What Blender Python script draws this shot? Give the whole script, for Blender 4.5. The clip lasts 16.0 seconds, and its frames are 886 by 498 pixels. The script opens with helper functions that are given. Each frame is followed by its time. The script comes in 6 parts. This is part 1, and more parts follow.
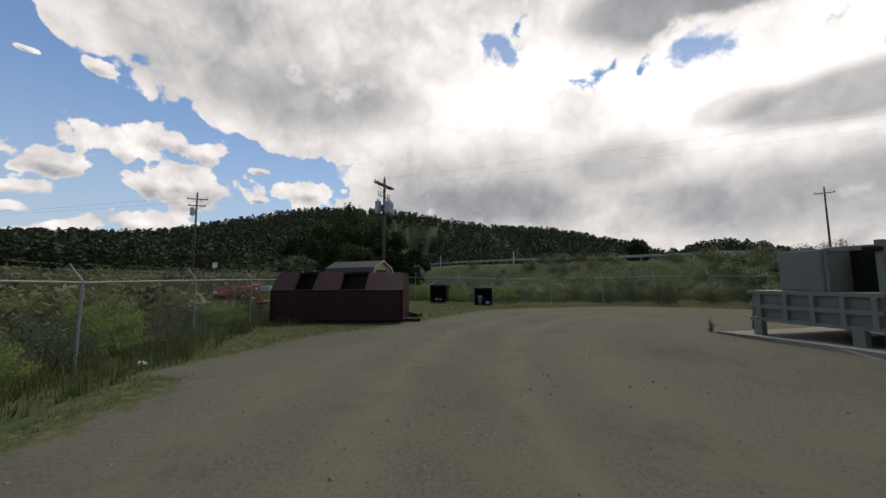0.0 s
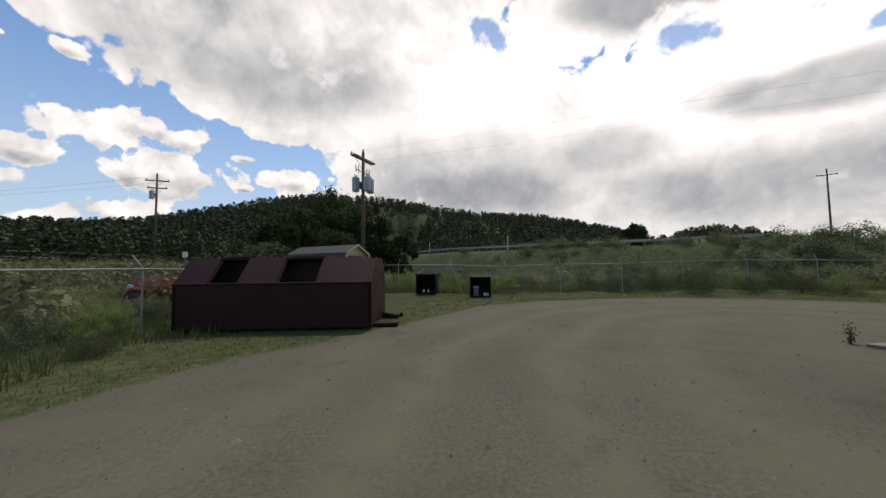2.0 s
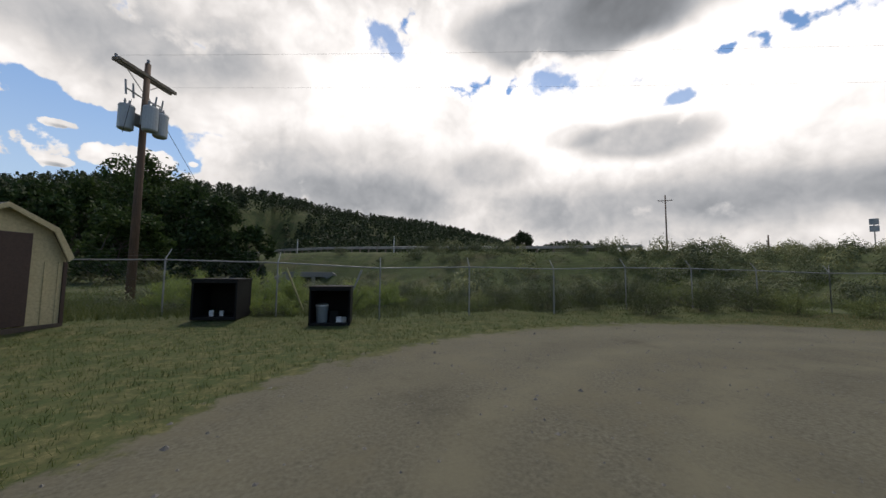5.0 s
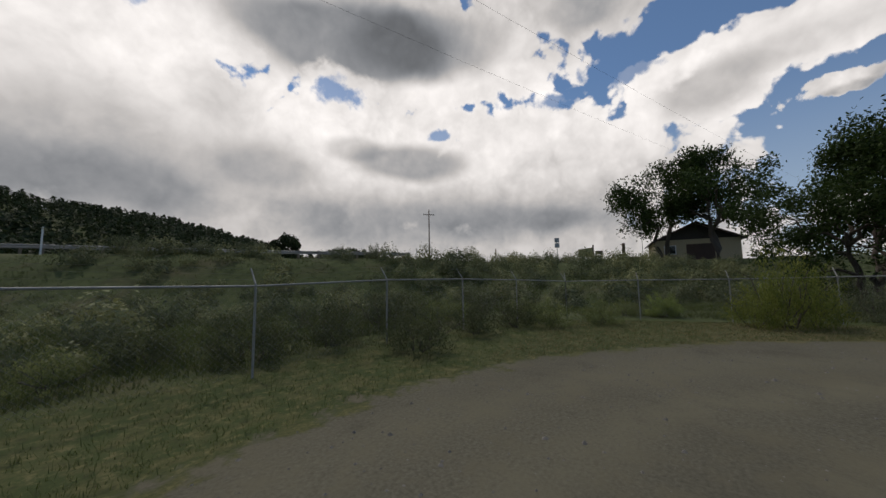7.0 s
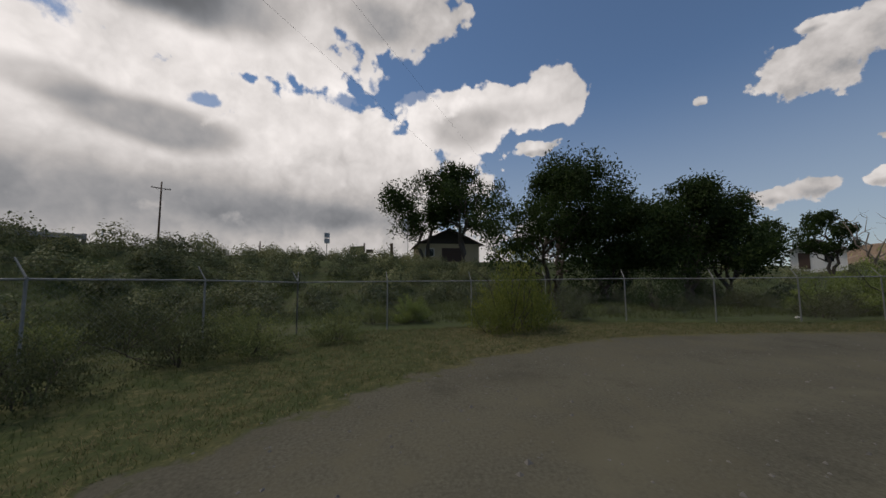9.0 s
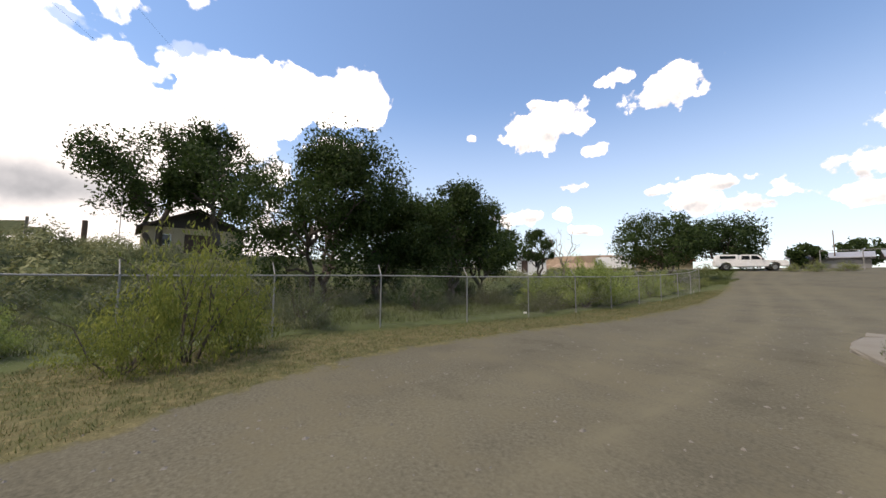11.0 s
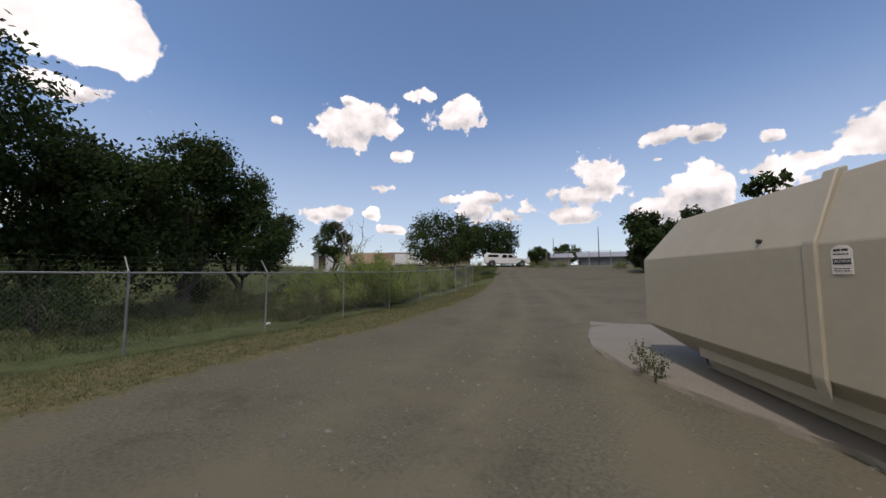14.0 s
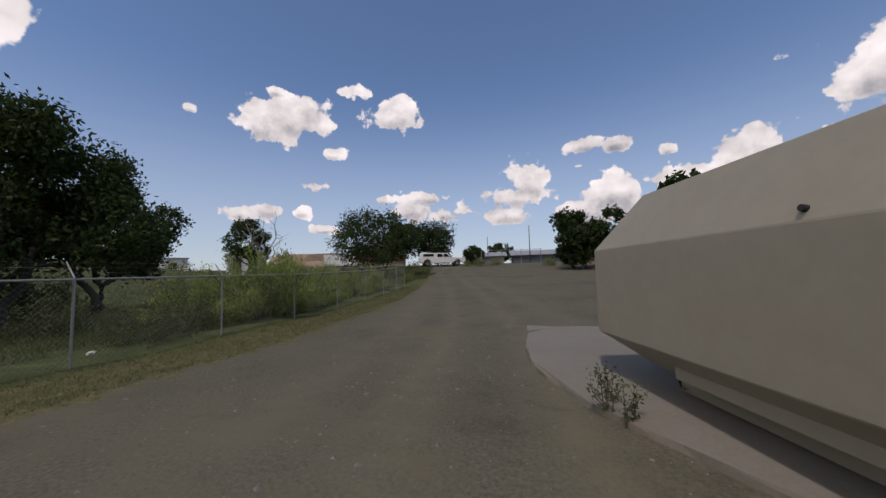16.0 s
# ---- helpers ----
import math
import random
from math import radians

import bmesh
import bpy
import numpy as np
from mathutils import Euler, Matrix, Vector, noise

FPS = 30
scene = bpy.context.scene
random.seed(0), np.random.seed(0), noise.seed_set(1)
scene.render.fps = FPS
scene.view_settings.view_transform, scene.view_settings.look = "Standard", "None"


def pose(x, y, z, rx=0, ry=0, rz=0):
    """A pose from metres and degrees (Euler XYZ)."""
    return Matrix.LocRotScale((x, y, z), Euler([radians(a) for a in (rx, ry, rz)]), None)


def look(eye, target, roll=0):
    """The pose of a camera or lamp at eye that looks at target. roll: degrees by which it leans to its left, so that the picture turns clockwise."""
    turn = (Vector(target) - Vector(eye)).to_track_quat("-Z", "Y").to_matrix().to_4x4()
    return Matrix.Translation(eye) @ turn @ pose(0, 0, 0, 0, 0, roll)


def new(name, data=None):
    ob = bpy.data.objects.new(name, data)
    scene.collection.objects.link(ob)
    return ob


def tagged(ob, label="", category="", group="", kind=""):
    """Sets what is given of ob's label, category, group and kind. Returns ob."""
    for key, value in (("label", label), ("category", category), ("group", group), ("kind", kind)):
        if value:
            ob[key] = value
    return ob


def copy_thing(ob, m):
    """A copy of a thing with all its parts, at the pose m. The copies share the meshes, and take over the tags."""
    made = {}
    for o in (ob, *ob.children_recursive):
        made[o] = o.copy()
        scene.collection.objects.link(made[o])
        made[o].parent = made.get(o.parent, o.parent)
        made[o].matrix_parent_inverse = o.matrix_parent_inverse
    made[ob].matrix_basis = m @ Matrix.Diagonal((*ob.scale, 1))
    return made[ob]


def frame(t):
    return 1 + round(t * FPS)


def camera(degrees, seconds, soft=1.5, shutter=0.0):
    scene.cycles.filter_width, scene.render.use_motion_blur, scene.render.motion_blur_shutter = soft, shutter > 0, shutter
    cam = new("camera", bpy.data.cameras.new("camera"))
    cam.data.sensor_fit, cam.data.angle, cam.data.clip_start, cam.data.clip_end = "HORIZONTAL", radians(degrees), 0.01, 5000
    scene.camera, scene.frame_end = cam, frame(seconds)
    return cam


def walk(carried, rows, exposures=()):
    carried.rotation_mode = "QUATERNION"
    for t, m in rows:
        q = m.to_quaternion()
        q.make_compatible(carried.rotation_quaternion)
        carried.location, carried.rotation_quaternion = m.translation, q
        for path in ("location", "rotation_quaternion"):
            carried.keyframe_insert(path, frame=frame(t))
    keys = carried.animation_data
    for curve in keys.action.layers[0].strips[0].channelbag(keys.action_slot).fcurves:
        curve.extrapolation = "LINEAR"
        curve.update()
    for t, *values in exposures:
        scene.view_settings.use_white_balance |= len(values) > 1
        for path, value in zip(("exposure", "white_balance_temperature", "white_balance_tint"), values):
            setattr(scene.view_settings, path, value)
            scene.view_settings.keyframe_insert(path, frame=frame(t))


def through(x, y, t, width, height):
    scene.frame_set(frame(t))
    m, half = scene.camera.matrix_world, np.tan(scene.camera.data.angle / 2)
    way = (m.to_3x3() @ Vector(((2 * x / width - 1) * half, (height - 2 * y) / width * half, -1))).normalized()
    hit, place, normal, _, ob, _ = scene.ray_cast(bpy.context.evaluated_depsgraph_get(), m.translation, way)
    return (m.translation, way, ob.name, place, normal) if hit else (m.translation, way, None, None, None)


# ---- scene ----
cam = camera(105.3, 16.0)

# the drive: out past the bin, round to the right, back along the container
walk(cam, [
    (0.0, pose(0.00, 0.00, 1.34, 95.34, 0.18, 0.11)),
    (0.5, pose(0.01, 0.73, 1.36, 94.16, 0.11, -0.01)),
    (1.0, pose(0.02, 1.55, 1.36, 93.72, 0.34, -0.32)),
    (1.5, pose(0.02, 2.47, 1.34, 93.30, 0.19, -0.77)),
    (2.0, pose(0.05, 3.46, 1.31, 93.38, 0.70, -1.64)),
    (2.5, pose(0.11, 4.55, 1.25, 92.78, 1.39, -2.62)),
    (3.0, pose(0.22, 5.70, 1.19, 92.94, 0.90, -4.27)),
    (3.2, pose(0.34, 6.14, 1.18, 93.02, 1.20, -5.28)),
    (5.3, pose(2.36, 11.14, 1.26, 94.72, -0.35, -24.63)),
    (5.5, pose(2.72, 11.56, 1.27, 94.93, -0.04, -27.77)),
    (6.0, pose(3.75, 12.53, 1.34, 95.24, -0.91, -36.85)),
    (6.5, pose(4.91, 13.45, 1.42, 95.34, -0.22, -47.11)),
    (7.0, pose(6.18, 13.94, 1.48, 95.57, 0.88, -56.54)),
    (7.5, pose(7.29, 14.15, 1.52, 95.16, 0.20, -64.63)),
    (8.0, pose(8.32, 14.16, 1.56, 95.04, 0.18, -73.58)),
    (8.5, pose(9.23, 13.92, 1.56, 95.13, 0.40, -83.35)),
    (9.0, pose(10.04, 13.57, 1.54, 94.85, 0.41, -92.35)),
    (9.2, pose(10.34, 13.44, 1.53, 94.65, 0.21, -95.65)),
    (11.3, pose(12.92, 10.57, 1.43, 94.54, -0.57, -130.92)),
    (11.5, pose(13.04, 10.23, 1.43, 94.34, -0.78, -134.07)),
    (12.0, pose(13.27, 9.52, 1.42, 94.23, -0.43, -141.62)),
    (12.5, pose(13.45, 9.05, 1.42, 94.08, 0.12, -147.82)),
    (13.0, pose(13.53, 8.52, 1.41, 94.04, 0.63, -151.63)),
    (13.5, pose(13.53, 7.98, 1.40, 94.14, 0.61, -154.34)),
    (14.0, pose(13.59, 7.48, 1.41, 94.21, 0.24, -157.69)),
    (14.5, pose(13.61, 6.92, 1.40, 94.11, 1.11, -161.52)),
    (15.0, pose(13.61, 6.37, 1.39, 94.03, 1.45, -165.04)),
    (15.5, pose(13.65, 5.96, 1.39, 94.17, 1.62, -167.11)),
    (16.0, pose(13.66, 5.63, 1.39, 94.10, 1.62, -168.11)),
], exposures=[(0.0, -0.5, 6750, 14), (2.0, -0.3, 6750, 14), (3.2, -0.25, 6750, 14), (5.3, -0.4, 6750, 14), (6.0, -0.55, 6750, 14), (7.0, -0.88, 6750, 14), (8.0, -1.05, 6750, 14), (9.2, -1.0, 6850, 16), (11.3, 0.5, 7300, 19), (12.0, 0.32, 7250, 19), (13.0, 0.0, 7000, 20), (14.5, -0.35, 6800, 21), (16.0, -0.58, 6700, 22)])

# ---- light ----
SUN_AZ, SUN_EL = 12.0, 62.0
world = bpy.data.worlds.new("sky")
scene.world = world
world.use_nodes = True
wn, wl = world.node_tree.nodes, world.node_tree.links
wn.clear()


def wmath(op, a, b=None, c=None, clamp=False):
    n = wn.new("ShaderNodeMath")
    n.operation, n.use_clamp = op, clamp
    for i, v in enumerate((a, b, c)):
        if v is None:
            continue
        if isinstance(v, (int, float)):
            n.inputs[i].default_value = v
        else:
            wl.new(v, n.inputs[i])
    return n.outputs[0]


def wvec(op, a, b=None, c=None, out=0):
    n = wn.new("ShaderNodeVectorMath")
    n.operation = op
    for i, v in enumerate((a, b, c)):
        if v is None:
            continue
        if isinstance(v, tuple):
            n.inputs[i].default_value = v
        else:
            wl.new(v, n.inputs[i])
    return n.outputs[out]


def wnoise(vec, scale, detail, rough=0.55):
    n = wn.new("ShaderNodeTexNoise")
    n.inputs["Scale"].default_value, n.inputs["Detail"].default_value, n.inputs["Roughness"].default_value = scale, detail, rough
    wl.new(vec, n.inputs["Vector"])
    return n.outputs["Fac"]


def wlumps(vec, scale):
    n = wn.new("ShaderNodeTexVoronoi")
    n.feature = "SMOOTH_F1"
    n.inputs["Scale"].default_value, n.inputs["Smoothness"].default_value = scale, 0.35
    wl.new(vec, n.inputs["Vector"])
    return n.outputs["Distance"]


def wramp(value, lo, hi, a=0.0, b=1.0):
    n = wn.new("ShaderNodeMapRange")
    n.interpolation_type = "SMOOTHSTEP"
    for i, v in ((1, lo), (2, hi), (3, a), (4, b)):
        n.inputs[i].default_value = v
    wl.new(value, n.inputs[0])
    return n.outputs[0]


def wmix(fac, a, b):
    n = wn.new("ShaderNodeMix")
    n.data_type = "RGBA"
    for sock, v in ((n.inputs[0], fac), (n.inputs[6], a), (n.inputs[7], b)):
        if isinstance(v, tuple):
            sock.default_value = (*v, 1)
        elif isinstance(v, float):
            sock.default_value = v
        else:
            wl.new(v, sock)
    return n.outputs[2]


way = wn.new("ShaderNodeTexCoord").outputs["Generated"]
xyz = wn.new("ShaderNodeSeparateXYZ")
wl.new(way, xyz.inputs[0])
azimuth = wmath("MULTIPLY", wmath("ARCTAN2", xyz.outputs[0], xyz.outputs[1]), 57.2958)
azimuth = wmath("WRAP", azimuth, 240.0, -120.0)
height = wmath("MULTIPLY", wmath("ARCSINE", xyz.outputs[2]), 57.2958)
place = wn.new("ShaderNodeCombineXYZ")
wl.new(azimuth, place.inputs[0])
wl.new(height, place.inputs[1])
place = place.outputs[0]


def blobs(spots):
    """How far a direction lies from the nearest of the ellipses (1 at its rim)."""
    best = None
    for az, el, w, h in spots:
        d = wvec("LENGTH", wvec("MULTIPLY_ADD", place, (1 / w, 1 / h, 0), (-az / w, -el / h, 0)), out=1)
        best = d if best is None else wmath("SMOOTH_MIN", best, d, 0.12)
    return best


puffs = wnoise(way, 8.0, 9.0, 0.62)
crisp = wnoise(way, 24.0, 7.0, 0.6)
lit = wnoise(wvec("ADD", way, (0.004, 0.012, 0.022)), 8.0, 9.0, 0.62)
broad = wnoise(way, 3.0, 4.0, 0.5)
stir = wn.new("ShaderNodeTexNoise")
stir.inputs["Scale"].default_value, stir.inputs["Detail"].default_value = 7.0, 5.0
wl.new(way, stir.inputs["Vector"])
stirred = wvec("MULTIPLY_ADD", stir.outputs["Color"], (0.12, 0.12, 0.09), way)
lumps = wmath("ADD", wmath("MULTIPLY_ADD", wlumps(stirred, 11.0), 0.6, -0.38), wmath("ADD", wmath("MULTIPLY", wlumps(stirred, 25.0), 0.32), wmath("MULTIPLY", wlumps(stirred, 58.0), 0.16)))
# heavy bank over the hill and the road
bank = blobs([(-49, 29.5, 4.5, 4), (-35, 32, 14, 9.5), (-27, 25.5, 14, 5), (-19, 22.5, 13, 4.4), (0, 28, 24, 18), (-16, 37, 18, 11), (-18, 43, 16, 10), (12, 19, 27, 13.5), (40, 18, 34, 14), (20, 8, 14, 4.5), (-9, 12.5, 9, 4.2), (70, 15, 26, 13), (45, 36, 38, 9), (20, 58, 70, 20), (48, 3, 62, 9),
              (82, 40, 14, 6), (94.5, 25.5, 10.5, 5), (103, 27, 9.5, 4.2), (111.5, 28.4, 6, 4), (108, 25.6, 5, 2.2)])
# separate fair-weather clouds
WEST = [(-58.7, 12.7, 1.8, 1.3), (-57.6, 10.1, 1.4, 0.5), (-52.5, 10.0, 2.9, 1.0), (-53.0, 7.9, 2.9, 1.0), (-56.8, 4.5, 3.1, 1.3), (-51.8, 5.3, 2.5, 1.4), (-49.5, 13.3, 3.9, 1.5), (-44.9, 16.4, 4.4, 2.5), (-38.9, 12.7, 7.3, 3.0), (-40.3, 18.6, 3.4, 2.0), (-35.6, 17.6, 4.1, 1.8), (-41.7, 7.4, 5.3, 2.1), (-48.2, 5.8, 2.4, 1.4), (-52.8, 24.0, 1.1, 0.4), (-47.4, 24.6, 1.8, 1.1), (-29.2, 12.0, 1.4, 0.5), (-22.5, 13.9, 3.8, 2.1), (-22.9, 11.2, 2.8, 1.0), (-28.9, 16.2, 1.6, 0.5), (-16.7, 14.4, 1.1, 0.8), (-26.8, 9.8, 2.0, 0.6)]
EAST = [(108.3, 20.5, 5.0, 1.1), (130.8, 22.8, 1.2, 0.8), (140.0, 22.7, 5.2, 2.4), (145.0, 24.0, 6.0, 3.2), (141.6, 27.1, 1.2, 0.7), (159.9, 25.7, 5.2, 3.2), (155.3, 28.4, 3.0, 1.1), (150.2, 19.4, 2.3, 1.2), (147.8, 14.1, 1.8, 1.0), (137.0, 9.7, 2.4, 1.3), (141.1, 10.3, 2.5, 1.4), (145.3, 10.1, 1.4, 1.0), (149.0, 7.4, 2.2, 0.7)]
SOUTH = [(158.7, 12.4, 2.2, 0.8), (162.6, 10.8, 3.5, 2.0), (165.8, 12.8, 3.4, 1.3), (170.8, 10.2, 4.7, 1.6), (180.4, 12.4, 7.0, 2.0), (182.8, 14.7, 4.0, 3.3), (178.9, 9.2, 3.9, 1.4), (191.9, 19.1, 3.5, 1.4), (196.2, 18.5, 2.4, 1.2), (202.7, 16.4, 1.2, 1.0), (190.8, 16.0, 0.9, 0.4), (193.1, 9.5, 5.7, 2.4), (195.2, 11.4, 5.0, 3.5), (203.1, 11.7, 4.7, 2.5), (212.0, 14.6, 3.7, 3.0), (216.1, 12.8, 3.9, 2.5), (226, 20, 8, 5), (-95, 14, 12, 5), (-80, 24, 8, 4)]
gaps = blobs([(-20.3, 17, 5.6, 1.9), (10.5, 35.7, 5.4, 3.6), (39, 29.7, 6.2, 2.4), (56.4, 24.0, 2.8, 1.4), (87.3, 30.2, 6.6, 3.8), (76.5, 27.3, 4.4, 1.5), (95, 33.5, 7, 4)])
ragged = wmath("MULTIPLY_ADD", puffs, 0.95, -0.48)
fine = wmath("ADD", wmath("ADD", wmath("MULTIPLY_ADD", puffs, 1.5, -0.75), wmath("MULTIPLY_ADD", crisp, 1.25, -0.62)), wmath("MULTIPLY", lumps, 1.6))
small = blobs([(az, el, w * 1.24, h * 1.2) for az, el, w, h in WEST + EAST + SOUTH])
under = blobs([(az, el - 0.62 * h, w * 0.9, h * 0.62) for az, el, w, h in WEST + EAST + SOUTH])
cover_bank = wramp(wmath("ADD", wmath("ADD", bank, ragged), wmath("MULTIPLY", lumps, 0.9)), 1.20, 1.08)
cover_small = wramp(wmath("ADD", small, fine), 1.08, 0.90)
cover_gap = wmath("MULTIPLY", wramp(wmath("ADD", gaps, wmath("MULTIPLY", fine, 0.9)), 1.05, 0.6), 0.85)
cover = wmath("MAXIMUM", wmath("MULTIPLY", cover_bank, wmath("SUBTRACT", 1.0, cover_gap)), cover_small)
cover = wmath("MULTIPLY", cover, wramp(height, -1.5, 1.5))

# grey undersides of the bank: az, el, half width, half height, depth, softness
billow = wnoise(stirred, 5.0, 3.0, 0.5)
wobble = wmath("ADD", wmath("ADD", wmath("MULTIPLY_ADD", broad, 0.9, -0.45), wmath("MULTIPLY_ADD", billow, 0.45, -0.22)), wmath("MULTIPLY", lumps, 0.25))
grey = None
for az, el, w, h, depth, soft in [(-21, 27, 20, 4.4, 0.42, 0.9), (-33, 35, 9, 3.4, 0.25, 1.0), (8, 16.5, 24, 7.6, 0.42, 1.0), (10, 12.6, 17, 3.6, 0.34, 0.8), (46, 10.5, 24, 4.6, 0.42, 1.1),
                                  (72, 10, 16, 3.4, 0.30, 1.0), (75, 10, 6, 1.8, 0.28, 0.8), (40.5, 35.8, 19, 5.0, 0.62, 0.5), (55, 36.5, 13, 4.4, 0.42, 0.6), (50.7, 19.8, 10, 3.2, 0.50, 0.5), (42, 21.5, 5, 2, 0.30, 0.6),
                                  (28, 17.6, 9, 3.2, 0.30, 0.9), (81, 38, 6, 2.8, 0.35, 0.8), (96.5, 24.4, 6.2, 3.2, 0.40, 0.8), (105, 26, 6, 2, 0.22, 0.8), (22, 26.5, 5, 3.6, 0.25, 0.9), (-12, 31, 10, 5, 0.22, 1.0), (66, 28, 12, 4, 0.14, 1.0)]:
    d = wvec("LENGTH", wvec("MULTIPLY_ADD", place, (1 / w, 1 / h, 0), (-az / w, -el / h, 0)), out=1)
    one = wmath("SUBTRACT", 1.0, wmath("MULTIPLY", wramp(wmath("ADD", d, wobble), 1.0 + 0.5 * soft, 1.0 - 0.7 * soft), depth))
    grey = one if grey is None else wmath("MULTIPLY", grey, one)
glow = wramp(blobs([(24, 26, 40, 13), (60, 27, 34, 11), (95, 25, 22, 9)]), 1.6, 0.3)
bumpy = wmath("SUBTRACT", puffs, lit)
heap = wmath("SUBTRACT", wnoise(stirred, 6.5, 4.0, 0.55), wnoise(wvec("ADD", stirred, (0.006, 0.02, 0.034)), 6.5, 4.0, 0.55))
tone_bank = wmath("ADD", wmath("MULTIPLY_ADD", glow, 0.62, 1.10), wmath("ADD", wmath("MULTIPLY_ADD", bumpy, 0.6, 0.0), wmath("MULTIPLY_ADD", heap, 0.9, wmath("MULTIPLY", lumps, -0.6))))
brim = wmath("ADD", wmath("ADD", bank, ragged), wmath("MULTIPLY", lumps, 0.8))
rim = wmath("MAXIMUM", wramp(brim, 0.84, 1.14), wramp(wmath("ADD", gaps, wmath("MULTIPLY", fine, 0.6)), 1.7, 1.15))
grey = wmath("ADD", grey, wmath("MULTIPLY", wmath("SUBTRACT", 1.0, grey), wmath("MULTIPLY", rim, 0.75)))
tone_bank = wmath("MULTIPLY", tone_bank, grey)
shady = wramp(wmath("ADD", under, wmath("MULTIPLY", fine, 0.8)), 1.25, 0.25)
tone_small = wmath("ADD", wmath("MULTIPLY_ADD", shady, -0.46, 1.24), wmath("ADD", wmath("MULTIPLY_ADD", bumpy, 1.2, 0.0), wmath("MULTIPLY_ADD", heap, 1.6, wmath("MULTIPLY", lumps, -0.6))))
only_small = wmath("MULTIPLY", cover_small, wmath("SUBTRACT", 1.0, cover_bank))
tone_all = wmath("ADD", wmath("MULTIPLY", tone_bank, wmath("SUBTRACT", 1.0, only_small)), wmath("MULTIPLY", tone_small, only_small))
tone_all = wmath("MAXIMUM", tone_all, 0.2)
cool = wmix(wramp(tone_all, 0.3, 1.0), (0.915, 1.0, 1.085), (1.0, 1.0, 0.985))
cloud_n = wn.new("ShaderNodeVectorMath")
cloud_n.operation = "SCALE"
wl.new(cool, cloud_n.inputs[0])
wl.new(tone_all, cloud_n.inputs[3])
cloud = cloud_n.outputs[0]

sky = wn.new("ShaderNodeTexSky")
sky.sky_type, sky.sun_disc = "NISHITA", False
sky.sun_elevation, sky.sun_rotation = radians(SUN_EL), radians(SUN_AZ)
sky.altitude, sky.air_density, sky.dust_density, sky.ozone_density = 2000, 1.0, 0.1, 2.0
tone = wn.new("ShaderNodeVectorMath")
tone.operation = "SCALE"
tone.inputs[3].default_value = 0.195
wl.new(sky.outputs[0], tone.inputs[0])
haze = wramp(height, 30.0, -4.0, 0.0, 0.8)
clear = wmix(haze, wvec("MULTIPLY", tone.outputs[0], (0.93, 1.05, 1.05)), (0.60, 0.69, 0.75))
back = wn.new("ShaderNodeBackground")
back.inputs[1].default_value = 1.0
wl.new(wmix(cover, clear, cloud), back.inputs[0])
wl.new(back.outputs[0], wn.new("ShaderNodeOutputWorld").inputs[0])

lamp = bpy.data.lights.new("sun", "SUN")
lamp.energy, lamp.angle, lamp.color = 2.4, radians(3), (1.0, 0.95, 0.88)
sun = new("sun", lamp)
toward = Vector((math.sin(radians(SUN_AZ)) * math.cos(radians(SUN_EL)), math.cos(radians(SUN_AZ)) * math.cos(radians(SUN_EL)), math.sin(radians(SUN_EL))))
sun.matrix_world = look(toward * 60, (0, 0, 0))


# ---- materials ----
def shader(name):
    m = bpy.data.materials.new(name)
    m.use_nodes = True
    nt = m.node_tree
    return m, nt, nt.nodes["Principled BSDF"]


def tex(nt, scale, detail=4.0, rough=0.6, vec=None, kind="ShaderNodeTexNoise"):
    n = nt.nodes.new(kind)
    n.inputs["Scale"].default_value = scale
    if "Detail" in n.inputs:
        n.inputs["Detail"].default_value, n.inputs["Roughness"].default_value = detail, rough
    if vec is None:
        vec = nt.nodes.new("ShaderNodeTexCoord").outputs["Object"]
    nt.links.new(vec, n.inputs["Vector"])
    return n.outputs[0]


def step(nt, value, lo, hi, a=0.0, b=1.0):
    n = nt.nodes.new("ShaderNodeMapRange")
    for i, v in ((1, lo), (2, hi), (3, a), (4, b)):
        n.inputs[i].default_value = v
    nt.links.new(value, n.inputs[0])
    return n.outputs[0]


def blend(nt, fac, a, b, mode="MIX"):
    n = nt.nodes.new("ShaderNodeMix")
    n.data_type, n.blend_type = "RGBA", mode
    for sock, v in ((n.inputs[0], fac), (n.inputs[6], a), (n.inputs[7], b)):
        if isinstance(v, tuple):
            sock.default_value = (*v, 1)
        elif isinstance(v, float):
            sock.default_value = v
        else:
            nt.links.new(v, sock)
    return n.outputs[2]


def relief(nt, bsdf, height, strength, distance):
    n = nt.nodes.new("ShaderNodeBump")
    n.inputs["Strength"].default_value, n.inputs["Distance"].default_value = strength, distance
    nt.links.new(height, n.inputs["Height"])
    nt.links.new(n.outputs[0], bsdf.inputs["Normal"])


